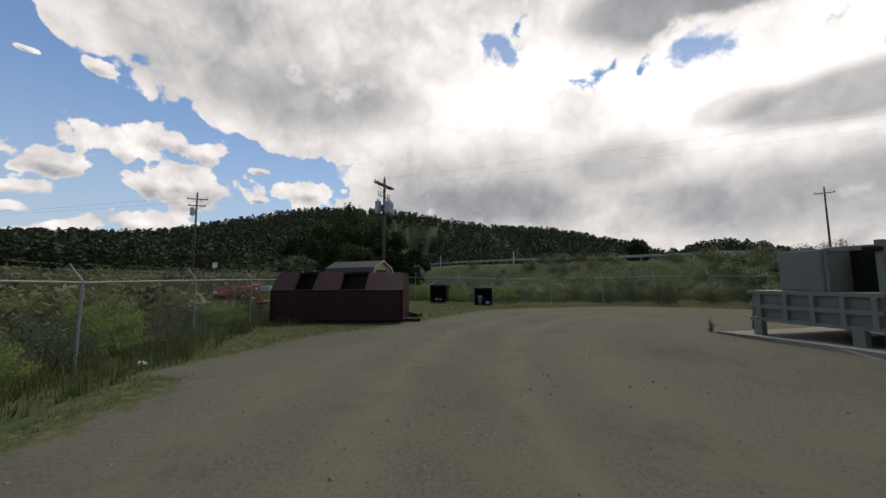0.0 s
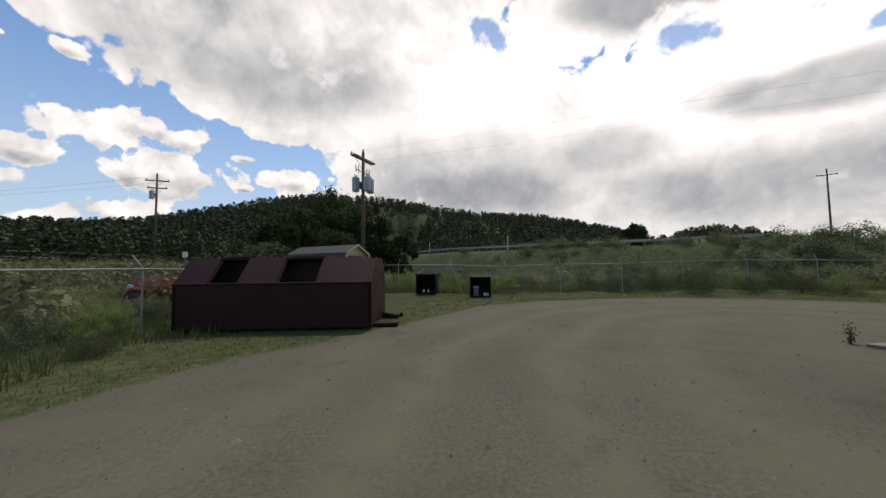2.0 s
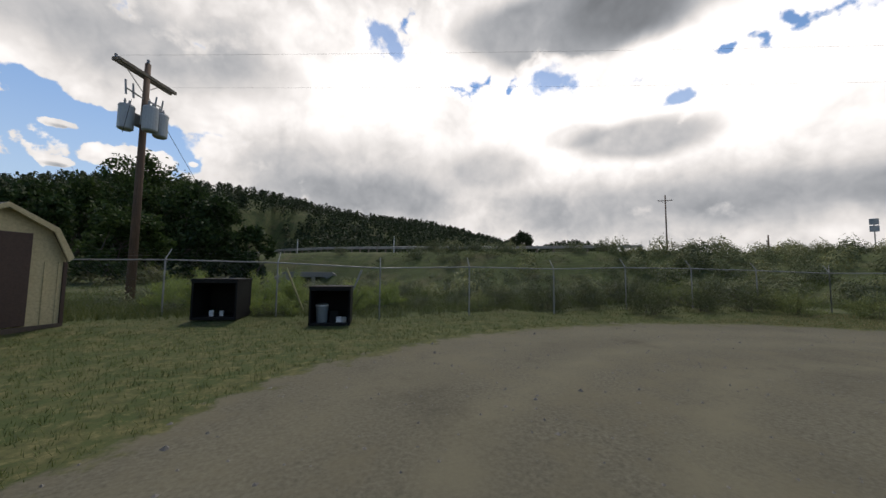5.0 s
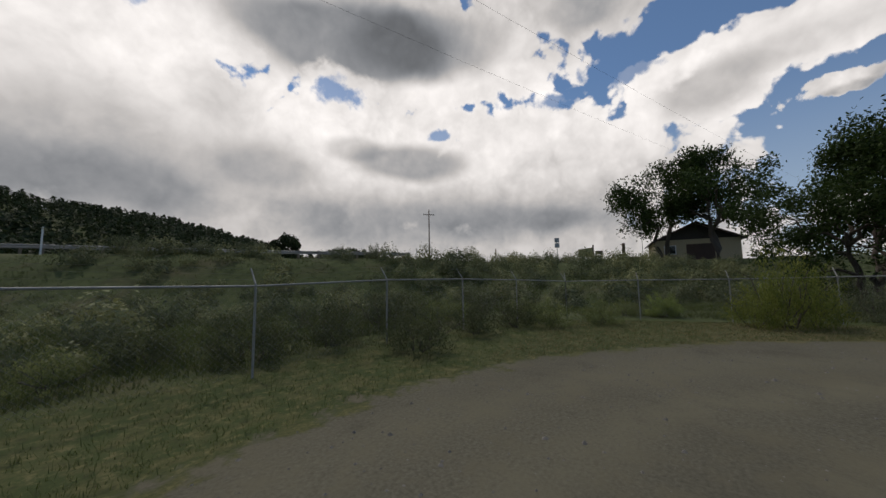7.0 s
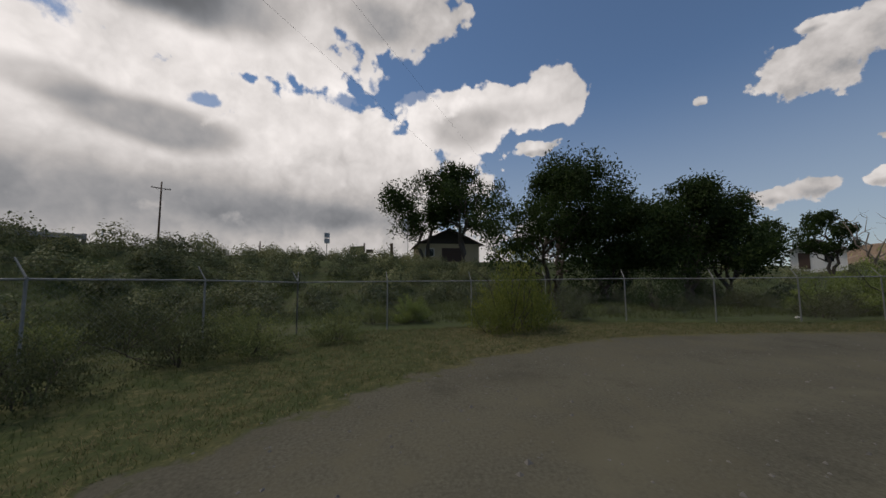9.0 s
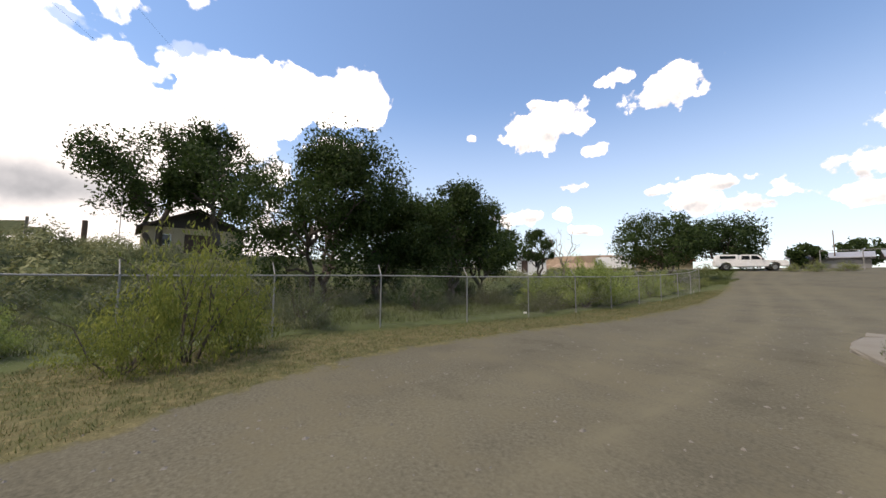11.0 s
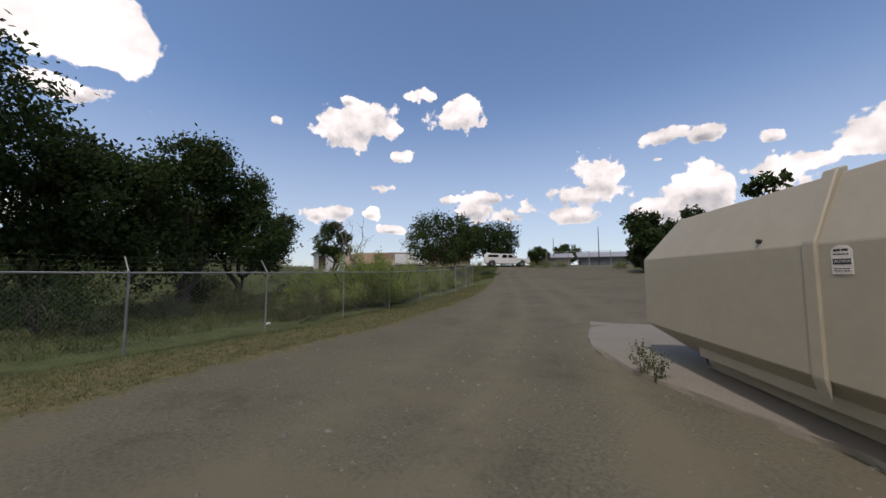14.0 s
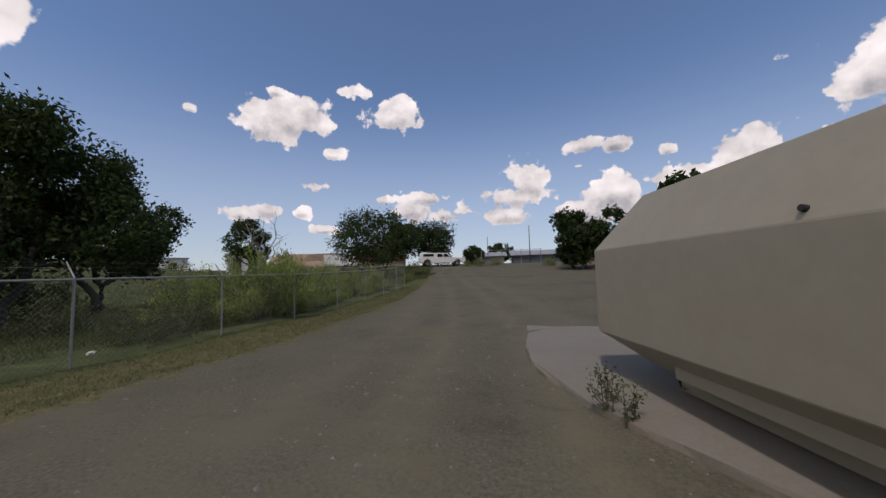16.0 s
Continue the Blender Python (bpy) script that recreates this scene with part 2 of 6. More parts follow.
def surface(name, col, rough=0.6, metal=0.0, dirt=(0.1, 0.08, 0.06), dirty=0.35, grain=30.0, broad=1.3, bump=0.15, specks=None, mottle=(0.78, 1.14), gloss=0.5):
    """A painted or plain surface with grain, broad stains and a little relief."""
    m, nt, b = shader(name)
    a, c = tex(nt, grain, 5.0), tex(nt, broad, 6.0, 0.65)
    dark = tuple(v * mottle[0] for v in col)
    light = tuple(min(1.0, v * mottle[1]) for v in col)
    out = blend(nt, step(nt, a, 0.3, 0.7), dark, light)
    out = blend(nt, step(nt, c, 0.5, 0.78, 0.0, dirty), out, dirt)
    if specks:
        out = blend(nt, step(nt, tex(nt, grain * 0.35, 8.0, 0.7), 0.62, 0.68), out, specks)
    nt.links.new(out, b.inputs["Base Color"])
    b.inputs["Metallic"].default_value = metal
    b.inputs["Specular IOR Level"].default_value = gloss
    nt.links.new(step(nt, c, 0.3, 0.75, max(0.05, rough - 0.12), min(1.0, rough + 0.15)), b.inputs["Roughness"])
    relief(nt, b, a, bump, 0.01)
    return m


def leaf_mat(name, col, second, through=0.35):
    m, nt, b = shader(name)
    rnd = nt.nodes.new("ShaderNodeNewGeometry").outputs["Random Per Island"]
    out = blend(nt, step(nt, rnd, 0.15, 0.95), col, second)
    out = blend(nt, step(nt, tex(nt, 0.5, 3.0), 0.35, 0.75, 0.0, 0.5), out, tuple(v * 0.6 for v in col))
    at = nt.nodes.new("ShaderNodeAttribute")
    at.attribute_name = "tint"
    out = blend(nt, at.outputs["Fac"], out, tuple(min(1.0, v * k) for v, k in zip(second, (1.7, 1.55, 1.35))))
    nt.links.new(out, b.inputs["Base Color"])
    b.inputs["Roughness"].default_value = 0.65
    b.inputs["Specular IOR Level"].default_value = 0.2
    t = nt.nodes.new("ShaderNodeBsdfTranslucent")
    nt.links.new(out, t.inputs[0])
    mix = nt.nodes.new("ShaderNodeMixShader")
    mix.inputs[0].default_value = through
    nt.links.new(b.outputs[0], mix.inputs[1])
    nt.links.new(t.outputs[0], mix.inputs[2])
    nt.links.new(mix.outputs[0], nt.nodes["Material Output"].inputs[0])
    return m


def ground_mat():
    m, nt, b = shader("ground")
    at = nt.nodes.new("ShaderNodeAttribute")
    at.attribute_name = "gravel"
    at2 = nt.nodes.new("ShaderNodeAttribute")
    at2.attribute_name = "mown"
    at3 = nt.nodes.new("ShaderNodeAttribute")
    at3.attribute_name = "ruts"
    at4 = nt.nodes.new("ShaderNodeAttribute")
    at4.attribute_name = "dry"
    n_big, n_mid, n_fine = tex(nt, 0.35, 6.0), tex(nt, 2.2, 6.0, 0.65), tex(nt, 26.0, 6.0, 0.7)
    stones = tex(nt, 55.0, vec=None, kind="ShaderNodeTexVoronoi")
    gravel = blend(nt, step(nt, n_fine, 0.3, 0.72), (0.067, 0.063, 0.045), (0.151, 0.142, 0.101))
    gravel = blend(nt, step(nt, n_mid, 0.48, 0.72, 0.0, 0.55), gravel, (0.093, 0.086, 0.059))
    gravel = blend(nt, step(nt, n_big, 0.45, 0.7, 0.0, 0.45), gravel, (0.067, 0.062, 0.044))
    gravel = blend(nt, step(nt, stones, 0.0, 0.45, 0.35, 0.0), gravel, (0.191, 0.179, 0.131))
    n_patch = tex(nt, 0.55, 8.0, 0.72)
    gravel = blend(nt, step(nt, n_patch, 0.50, 0.60, 0.0, 0.6), gravel, (0.124, 0.112, 0.073))
    gravel = blend(nt, step(nt, n_patch, 0.45, 0.33, 0.0, 0.45), gravel, (0.044, 0.041, 0.029))
    worn = nt.nodes.new("ShaderNodeMath")
    worn.operation = "MULTIPLY"
    nt.links.new(at3.outputs["Fac"], worn.inputs[0])
    nt.links.new(step(nt, n_mid, 0.3, 0.6, 0.25, 0.85), worn.inputs[1])
    gravel = blend(nt, worn.outputs[0], gravel, (0.139, 0.128, 0.085))
    grass = blend(nt, step(nt, n_mid, 0.3, 0.7), (0.041, 0.059, 0.020), (0.089, 0.107, 0.041))
    grass = blend(nt, step(nt, tex(nt, 0.8, 7.0, 0.7), 0.48, 0.62, 0.0, 0.7), grass, (0.033, 0.041, 0.016))
    grass = blend(nt, step(nt, n_big, 0.52, 0.7, 0.0, 0.6), grass, (0.118, 0.100, 0.056))
    grass = blend(nt, step(nt, n_fine, 0.5, 0.75, 0.0, 0.4), grass, (0.026, 0.022, 0.015))
    hay = blend(nt, step(nt, n_fine, 0.35, 0.7), (0.062, 0.066, 0.025), (0.118, 0.114, 0.046))
    hay = blend(nt, step(nt, n_mid, 0.40, 0.56), hay, (0.042, 0.060, 0.018))
    n_tuft = tex(nt, 7.0, 7.0, 0.75)
    hay = blend(nt, step(nt, n_tuft, 0.53, 0.63, 0.0, 0.8), hay, (0.165, 0.145, 0.066))
    hay = blend(nt, step(nt, n_tuft, 0.46, 0.36, 0.0, 0.8), hay, (0.030, 0.034, 0.013))
    straw = blend(nt, step(nt, n_fine, 0.35, 0.7), (0.088, 0.078, 0.036), (0.165, 0.142, 0.072))
    straw = blend(nt, step(nt, n_mid, 0.42, 0.58, 0.0, 0.8), straw, (0.060, 0.068, 0.024))
    straw = blend(nt, step(nt, n_tuft, 0.53, 0.63, 0.0, 0.8), straw, (0.205, 0.170, 0.088))
    straw = blend(nt, step(nt, n_tuft, 0.46, 0.36, 0.0, 0.7), straw, (0.036, 0.036, 0.015))
    hay = blend(nt, at4.outputs["Fac"], hay, straw)
    grass = blend(nt, at2.outputs["Fac"], grass, hay)
    rough = nt.nodes.new("ShaderNodeMath")
    rough.operation = "ADD"
    nt.links.new(at.outputs["Fac"], rough.inputs[0])
    nt.links.new(step(nt, n_mid, 0.25, 0.75, -0.38, 0.38), rough.inputs[1])
    out = blend(nt, step(nt, rough.outputs[0], 0.42, 0.58), grass, gravel)
    nt.links.new(out, b.inputs["Base Color"])
    b.inputs["Roughness"].default_value = 0.95
    b.inputs["Specular IOR Level"].default_value = 0.15
    relief(nt, b, n_fine, 0.22, 0.01)
    return m


def wood_mat(name, a_col, b_col):
    m, nt, b = shader(name)
    mp = nt.nodes.new("ShaderNodeMapping")
    mp.inputs["Scale"].default_value = (9, 9, 0.6)
    nt.links.new(nt.nodes.new("ShaderNodeTexCoord").outputs["Object"], mp.inputs["Vector"])
    g = tex(nt, 4.0, 8.0, 0.7, vec=mp.outputs[0])
    out = blend(nt, step(nt, g, 0.3, 0.7), a_col, b_col)
    nt.links.new(out, b.inputs["Base Color"])
    b.inputs["Roughness"].default_value = 0.85
    relief(nt, b, g, 0.5, 0.02)
    return m


def glass_mat():
    m, nt, b = shader("vehicle_glass")
    b.inputs["Base Color"].default_value = (0.015, 0.018, 0.02, 1)
    b.inputs["Roughness"].default_value = 0.06
    return m


MAROON = surface("maroon_paint", (0.033, 0.0095, 0.0085), 0.6, dirt=(0.036, 0.018, 0.013), dirty=0.55, grain=40, broad=1.6, specks=(0.085, 0.035, 0.025), gloss=0.22)
# dark brown holds the shade inside the bin as colour
MAROON_IN = surface("shaded_inner_steel", (0.032, 0.018, 0.013), 0.85, dirt=(0.05, 0.03, 0.02), dirty=0.5)
BEIGE = surface("beige_paint", (0.325, 0.305, 0.235), 0.5, dirt=(0.25, 0.21, 0.15), dirty=0.22, grain=7, broad=0.6, bump=0.0, mottle=(0.95, 1.03))
GREYPAINT = surface("grey_green_paint", (0.178, 0.182, 0.146), 0.55, dirt=(0.15, 0.125, 0.095), dirty=0.35, grain=9, broad=1.1, bump=0.03, mottle=(0.92, 1.05))
BLACKSTEEL = surface("black_steel", (0.012, 0.0115, 0.011), 0.75, dirt=(0.035, 0.027, 0.02), dirty=0.35, gloss=0.2)
RUST = surface("rusty_steel", (0.17, 0.062, 0.026), 0.85, dirt=(0.05, 0.025, 0.015), dirty=0.6, grain=18, broad=2.5)
ORANGE = surface("faded_red_paint", (0.30, 0.068, 0.035), 0.6, dirt=(0.14, 0.055, 0.03), dirty=0.7, grain=14, broad=2.2)
GALV = surface("galvanised_steel", (0.27, 0.27, 0.255), 0.55, metal=0.15, dirt=(0.13, 0.12, 0.10), dirty=0.4, grain=40)
GUARD = surface("weathered_guardrail", (0.42, 0.43, 0.43), 0.6, metal=0.3, dirt=(0.16, 0.14, 0.12), dirty=0.4)
CONCRETE = surface("concrete", (0.185, 0.172, 0.138), 0.9, dirt=(0.17, 0.145, 0.11), dirty=0.6, grain=28, broad=1.0, bump=0.12, mottle=(0.88, 1.06))
OLDCONCRETE = surface("old_concrete", (0.20, 0.195, 0.175), 0.95, dirt=(0.06, 0.055, 0.05), dirty=0.6, grain=20, broad=0.8)
PEBBLE = surface("pebbles", (0.155, 0.145, 0.125), 0.95, dirty=0.3, grain=12)
ASPHALT = surface("asphalt", (0.055, 0.055, 0.056), 0.9, grain=60, bump=0.4)
WHITEPAINT = surface("white_paint", (0.74, 0.74, 0.72), 0.35, dirt=(0.5, 0.47, 0.4), dirty=0.25, grain=20, bump=0.02)
CREAM = surface("cream_siding", (0.50, 0.42, 0.24), 0.8, dirt=(0.3, 0.24, 0.14), dirty=0.4, grain=20)
STUCCO = surface("tan_stucco", (0.46, 0.39, 0.25), 0.9, dirt=(0.42, 0.34, 0.22), dirty=0.4, grain=30)
SHINGLE = surface("dark_shingles", (0.055, 0.048, 0.042), 0.9, dirty=0.4, grain=20)
TINROOF = surface("grey_tin_roof", (0.36, 0.37, 0.38), 0.5, metal=0.3, dirty=0.3)
REDROOF = surface("red_roof", (0.30, 0.085, 0.05), 0.8, dirty=0.4)
BLUEWALL = surface("blue_grey_wall", (0.085, 0.105, 0.125), 0.85, dirty=0.4)
BROWNWALL = surface("brown_wall", (0.10, 0.075, 0.055), 0.9, dirty=0.4)
DOORBROWN = surface("brown_door", (0.065, 0.038, 0.028), 0.7)
RUBBER = surface("rubber", (0.02, 0.02, 0.02), 0.9)
CHROME = surface("dull_chrome", (0.5, 0.5, 0.5), 0.25, metal=1.0, dirty=0.2)
GLASS = glass_mat()
STICKER = surface("white_sticker", (0.62, 0.60, 0.55), 0.6, dirty=0.3, grain=60)
INK = surface("dark_ink", (0.03, 0.03, 0.03), 0.7)
SIGNYELLOW = surface("faded_yellow_board", (0.40, 0.36, 0.16), 0.8, dirty=0.4)
CERAMIC = surface("grey_ceramic", (0.24, 0.25, 0.26), 0.3)
TANKGREY = surface("transformer_grey", (0.36, 0.39, 0.41), 0.5, dirty=0.3)
JUGBLUE = surface("pale_blue_plastic", (0.17, 0.20, 0.205), 0.5, dirty=0.2)
ROCK = surface("pale_rock", (0.36, 0.28, 0.20), 0.95, dirt=(0.22, 0.15, 0.1), dirty=0.6, grain=3, broad=0.25, bump=0.5)
MESA = surface("mesa_rock", (0.27, 0.20, 0.14), 0.95, dirt=(0.17, 0.11, 0.075), dirty=0.6, grain=0.9, broad=0.08, bump=0.6)
POLEWOOD = wood_mat("creosoted_pole", (0.055, 0.034, 0.022), (0.15, 0.092, 0.058))
ARMWOOD = wood_mat("weathered_crossarm", (0.13, 0.105, 0.08), (0.27, 0.23, 0.18))
BARK = wood_mat("bark", (0.035, 0.028, 0.022), (0.105, 0.085, 0.065))
DEADWOOD = wood_mat("dead_wood", (0.14, 0.115, 0.09), (0.30, 0.26, 0.21))
LEAF_ELM = leaf_mat("elm_leaves", (0.026, 0.048, 0.012), (0.066, 0.104, 0.027))
LEAF_DARK = leaf_mat("dark_leaves", (0.019, 0.039, 0.011), (0.049, 0.081, 0.022), 0.25)
LEAF_WILLOW = leaf_mat("willow_leaves", (0.110, 0.148, 0.030), (0.240, 0.265, 0.065), 0.5)
LEAF_PALE = leaf_mat("pale_brush_leaves", (0.135, 0.190, 0.050), (0.300, 0.365, 0.110), 0.42)
LEAF_SAGE = leaf_mat("sage_leaves", (0.078, 0.098, 0.050), (0.172, 0.192, 0.098), 0.25)
LEAF_BRUSH = leaf_mat("olive_brush_leaves", (0.051, 0.064, 0.028), (0.128, 0.143, 0.066), 0.25)
LEAF_RABBIT = leaf_mat("rabbitbrush_leaves", (0.105, 0.136, 0.048), (0.255, 0.285, 0.110), 0.35)
LEAF_GRASS = leaf_mat("grass_blades", (0.066, 0.092, 0.026), (0.165, 0.185, 0.066), 0.35)
LEAF_DRY = leaf_mat("dry_grass", (0.150, 0.128, 0.055), (0.330, 0.280, 0.140), 0.3)
LEAF_PINE = leaf_mat("pinyon_needles", (0.020, 0.034, 0.013), (0.060, 0.082, 0.030), 0.15)
GROUND = ground_mat()


# ---- building blocks ----
def finish(bm, mat, name, smooth=False):
    me = bpy.data.meshes.new(name)
    bm.normal_update()
    bm.to_mesh(me)
    bm.free()
    me.materials.append(mat)
    if smooth:
        me.shade_smooth()
    return me


def part(name, bm, mat, parent, label="", smooth=False):
    """One mesh under a thing or under a part."""
    ob = new(name, finish(bm, mat, name, smooth))
    ob.parent = parent
    if label:
        tagged(ob, label)
    return ob


def thing(name, label, category, at=(0, 0, 0), turn=0.0, group="", kind=""):
    ob = new(name)
    ob.matrix_basis = pose(*at, 0, 0, turn)
    ob.empty_display_size = 0.2
    return tagged(ob, label, category, group, kind)


def single(name, bm, mat, label, category, group="", kind="", smooth=False):
    return tagged(new(name, finish(bm, mat, name, smooth)), label, category, group, kind)


def box(bm, c, size, m=None, bevel=0.0):
    r = bmesh.ops.create_cube(bm, size=1.0, matrix=(m or Matrix()) @ Matrix.Translation(c) @ Matrix.Diagonal((*size, 1)))
    if bevel:
        edges = {e for v in r["verts"] for e in v.link_edges}
        bmesh.ops.bevel(bm, geom=list(edges), offset=bevel, segments=2, affect="EDGES", profile=0.6)
    return bm


def rod(bm, a, b, r0, r1=None, n=8):
    a, b = Vector(a), Vector(b)
    d = b - a
    m = Matrix.Translation((a + b) / 2) @ d.to_track_quat("Z", "Y").to_matrix().to_4x4()
    bmesh.ops.create_cone(bm, cap_ends=True, segments=n, radius1=r0, radius2=r0 if r1 is None else r1, depth=d.length, matrix=m)
    return bm


def prism(bm, outline, y0, y1):
    """An outline in x and z, drawn along y."""
    a = [bm.verts.new((x, y0, z)) for x, z in outline]
    b = [bm.verts.new((x, y1, z)) for x, z in outline]
    bm.faces.new(a[::-1])
    bm.faces.new(b)
    for i in range(len(a)):
        j = (i + 1) % len(a)
        bm.faces.new((a[i], a[j], b[j], b[i]))
    bmesh.ops.recalc_face_normals(bm, faces=bm.faces[:])
    return bm


def B():
    return bmesh.new()


def bars(bm, rng, x0, x1, z, h, y, gaps=3):
    """Unreadable writing: a row of plain bars in x and z, facing -y."""
    cuts = [x0 + (x1 - x0) * (i + rng.uniform(-0.15, 0.15)) / gaps for i in range(1, gaps)]
    ends = [x0, *cuts, x1]
    for a, b in zip(ends, ends[1:]):
        box(bm, ((a + b) / 2 - 0.004, y, z), (b - a - 0.012, 0.003, h))
    return bm


def mesh_from(name, verts, faces, mat, smooth=False):
    me = bpy.data.meshes.new(name)
    me.from_pydata(verts, [], faces)
    me.materials.append(mat)
    if smooth:
        me.shade_smooth()
    return me


# ---- lie of the land ----
ROAD = np.array([(95, 27, 3.9), (62, 29, 3.6), (31, 34.1, 3.55), (20.5, 41.5, 3.56), (10.2, 49, 3.7), (3, 54, 3.72), (-3, 60, 3.62), (-8, 70, 3.6), (-12, 85, 3.7), (-15, 110, 4.2), (-17, 150, 5.2)], float)
SKYLINE_AZ = [-180, -120, -90, -59, -53.6, -44, -34.5, -28.5, -23, -13.4, -6.8, 1.4, 9.5, 17.6, 22.3, 27.7, 32.9, 39.7, 44, 47, 60, 90, 130, 180]
SKYLINE_EL = [1.0, 1.5, 1.8, 2.9, 3.8, 4.6, 7.0, 8.8, 9.8, 10.2, 9.8, 8.6, 7.5, 6.9, 5.8, 4.4, 2.6, 3.9, 3.0, 1.8, 1.6, 1.4, 1.0, 1.0]


def ease(lo, hi, v):
    t = np.clip((v - lo) / (hi - lo), 0, 1)
    return t * t * (3 - 2 * t)


def near_road(x, y):
    """Distance from the guard rail's line, the road's height there, and whether a point lies behind it."""
    best = np.full(x.shape, 1e9)
    zr, side = np.zeros(x.shape), np.zeros(x.shape)
    for a, b in zip(ROAD, ROAD[1:]):
        d = b[:2] - a[:2]
        t = np.clip(((x - a[0]) * d[0] + (y - a[1]) * d[1]) / (d @ d), 0, 1)
        px, py = x - a[0] - t * d[0], y - a[1] - t * d[1]
        q = np.hypot(px, py)
        m = q < best
        best[m], zr[m], side[m] = q[m], (a[2] + t * (b[2] - a[2]))[m], (d[0] * py - d[1] * px)[m]
    return best, zr, side < 0


def land(x, y):
    """Height of the ground."""
    x, y = np.asarray(x, float), np.asarray(y, float)
    shape = x.shape
    x, y = np.atleast_1d(x), np.atleast_1d(y)
    z = 0.08 * ease(17.5, 21, y) * ease(24, 12, x) - 0.18 * ease(18, 23, x) * ease(-8, 2, y)
    start = 31 - 8 * ease(8, 20, y)
    z = z + 3.3 * ease(0, 16, x - start) * ease(-45, -8, y)
    z = z + 2.6 * ease(40, 70, x) * ease(-8, -45, y) * 0.3
    z = np.maximum(z, np.interp(-y, [0, 6, 17.5, 30, 43, 60, 80, 200], [0, 0.06, 0.45, 1.35, 2.35, 3.0, 3.4, 4.6]))
    z = z + np.minimum(0.035 * np.maximum(0, -x - 8), 3.0) * ease(-20, 10, y) + 0.02 * np.maximum(0, y - 24) * ease(25, 5, x)
    r, az = np.hypot(x - 4, y - 6), np.degrees(np.arctan2(x - 4, y - 6))
    hill = 1.3 + 230 * np.tan(np.radians(np.interp(az, SKYLINE_AZ, SKYLINE_EL)))
    z = z + (hill - z) * ease(70, 230, r)
    q, zr, far = near_road(x, y)
    w = np.where(far, ease(26, 10, q), ease(11.0, 2.5, q))
    z = z + (zr - 0.05 - z) * w
    bumps = 0.05 * np.sin(x * 0.9 + 1.3 * np.sin(y * 0.53)) * np.sin(y * 0.8 + 0.7) + 0.02 * np.sin(2.3 * x + y)
    z = z - 1.9 * np.exp(-((x - 1.2) / 5.0) ** 2 - ((y - 43.2) / 4.4) ** 2)
    yard = ease(24, 18, x) * ease(-8, -4, x) * ease(20, 16, y)
    z = z + bumps * (1 - 0.85 * yard) + 0.10 * np.sin(x * 0.31) * np.sin(y * 0.27) * (1 - yard)
    return z.reshape(shape) if shape else float(z[0])


GRAVEL_EAST = ([-200, -60, -45, -30, -21, -10, -1, 3, 7.6, 11, 12.9], [29, 27.5, 25.6, 22.6, 20.6, 18.9, 18.5, 18.8, 18.7, 17.8, 16.6])
FENCE_EAST = ([-17.8, -7, 1.4, 9.56, 14.84, 17.2], [21.45, 20.8, 20.77, 21.62, 20.46, 19.6])


def gravel_at(x, y):
    """1 on the gravel, 0 on grass, through the edge."""
    east = np.interp(y, *GRAVEL_EAST)
    e = east - x
    north = np.interp(x, [-6, -4.5, -3.2, -0.9, 0.2, 1.6, 3.5, 5, 6.8, 10.1, 12.4, 14.6, 16.6, 18.5], [2.0, 4.8, 8.3, 11.2, 13.0, 15.1, 16.3, 17.0, 17.3, 17.1, 16.3, 14.6, 12.6, 9.0])
    n = np.minimum(north - y, 6)
    west = np.minimum(x + 5.2, 6)
    west = np.where(y < 5, np.minimum(west, x + 3.4 + 0.02 * (5 - y)), west)
    return np.clip(0.5 + np.minimum(np.minimum(e, n), west) / 1.6, 0, 1)


def spread(lo, hi, fine, outer):
    core = list(np.arange(lo, hi, fine))
    left, right, gap = [], [], fine
    while (right[-1] if right else hi) < outer:
        gap *= 1.075
        right.append((right[-1] if right else hi) + gap)
        left.append((left[-1] if left else lo) - gap)
    return np.array(left[::-1] + core + right)


gx, gy = spread(-9, 27, 0.3, 2600), spread(-12, 24, 0.3, 2600)
mx, my = np.meshgrid(gx, gy)
mz = land(mx, my)
nx, ny = len(gx), len(gy)
idx = np.arange(nx * ny).reshape(ny, nx)
quads = np.stack([idx[:-1, :-1], idx[:-1, 1:], idx[1:, 1:], idx[1:, :-1]], -1).reshape(-1, 4)
me = mesh_from("ground", np.stack([mx, my, mz], -1).reshape(-1, 3).tolist(), quads.tolist(), GROUND, True)
g = gravel_at(mx, my)
me.attributes.new("gravel", "FLOAT", "POINT").data.foreach_set("value", g.ravel().astype(np.float32))
fence_x = np.interp(my, *FENCE_EAST)
mown = ease(0.0, 0.8, fence_x - mx) * ease(-30, -24, my) * ease(20.6, 19.8, my) * ease(-7, -5.5, mx)
drive = [(0, -14), (0, 0), (0.1, 4.5), (1.0, 8.8), (3.7, 12.5), (6.2, 13.9), (8.3, 14.2), (10.3, 13.4), (12.6, 11.2), (13.5, 8.9), (13.7, 5.6), (14.6, -4), (17.0, -16), (20.8, -30), (22.5, -44)]
away = np.full(mx.shape, 99.0)
for (ax, ay), (bx, by) in zip(drive, drive[1:]):
    t = np.clip(((mx - ax) * (bx - ax) + (my - ay) * (by - ay)) / ((bx - ax) ** 2 + (by - ay) ** 2), 0, 1)
    away = np.minimum(away, np.hypot(mx - ax - t * (bx - ax), my - ay - t * (by - ay)))
ruts = np.exp(-((away - 0.8) / 0.28) ** 2) + 0.6 * np.exp(-((away - 2.2) / 0.5) ** 2)
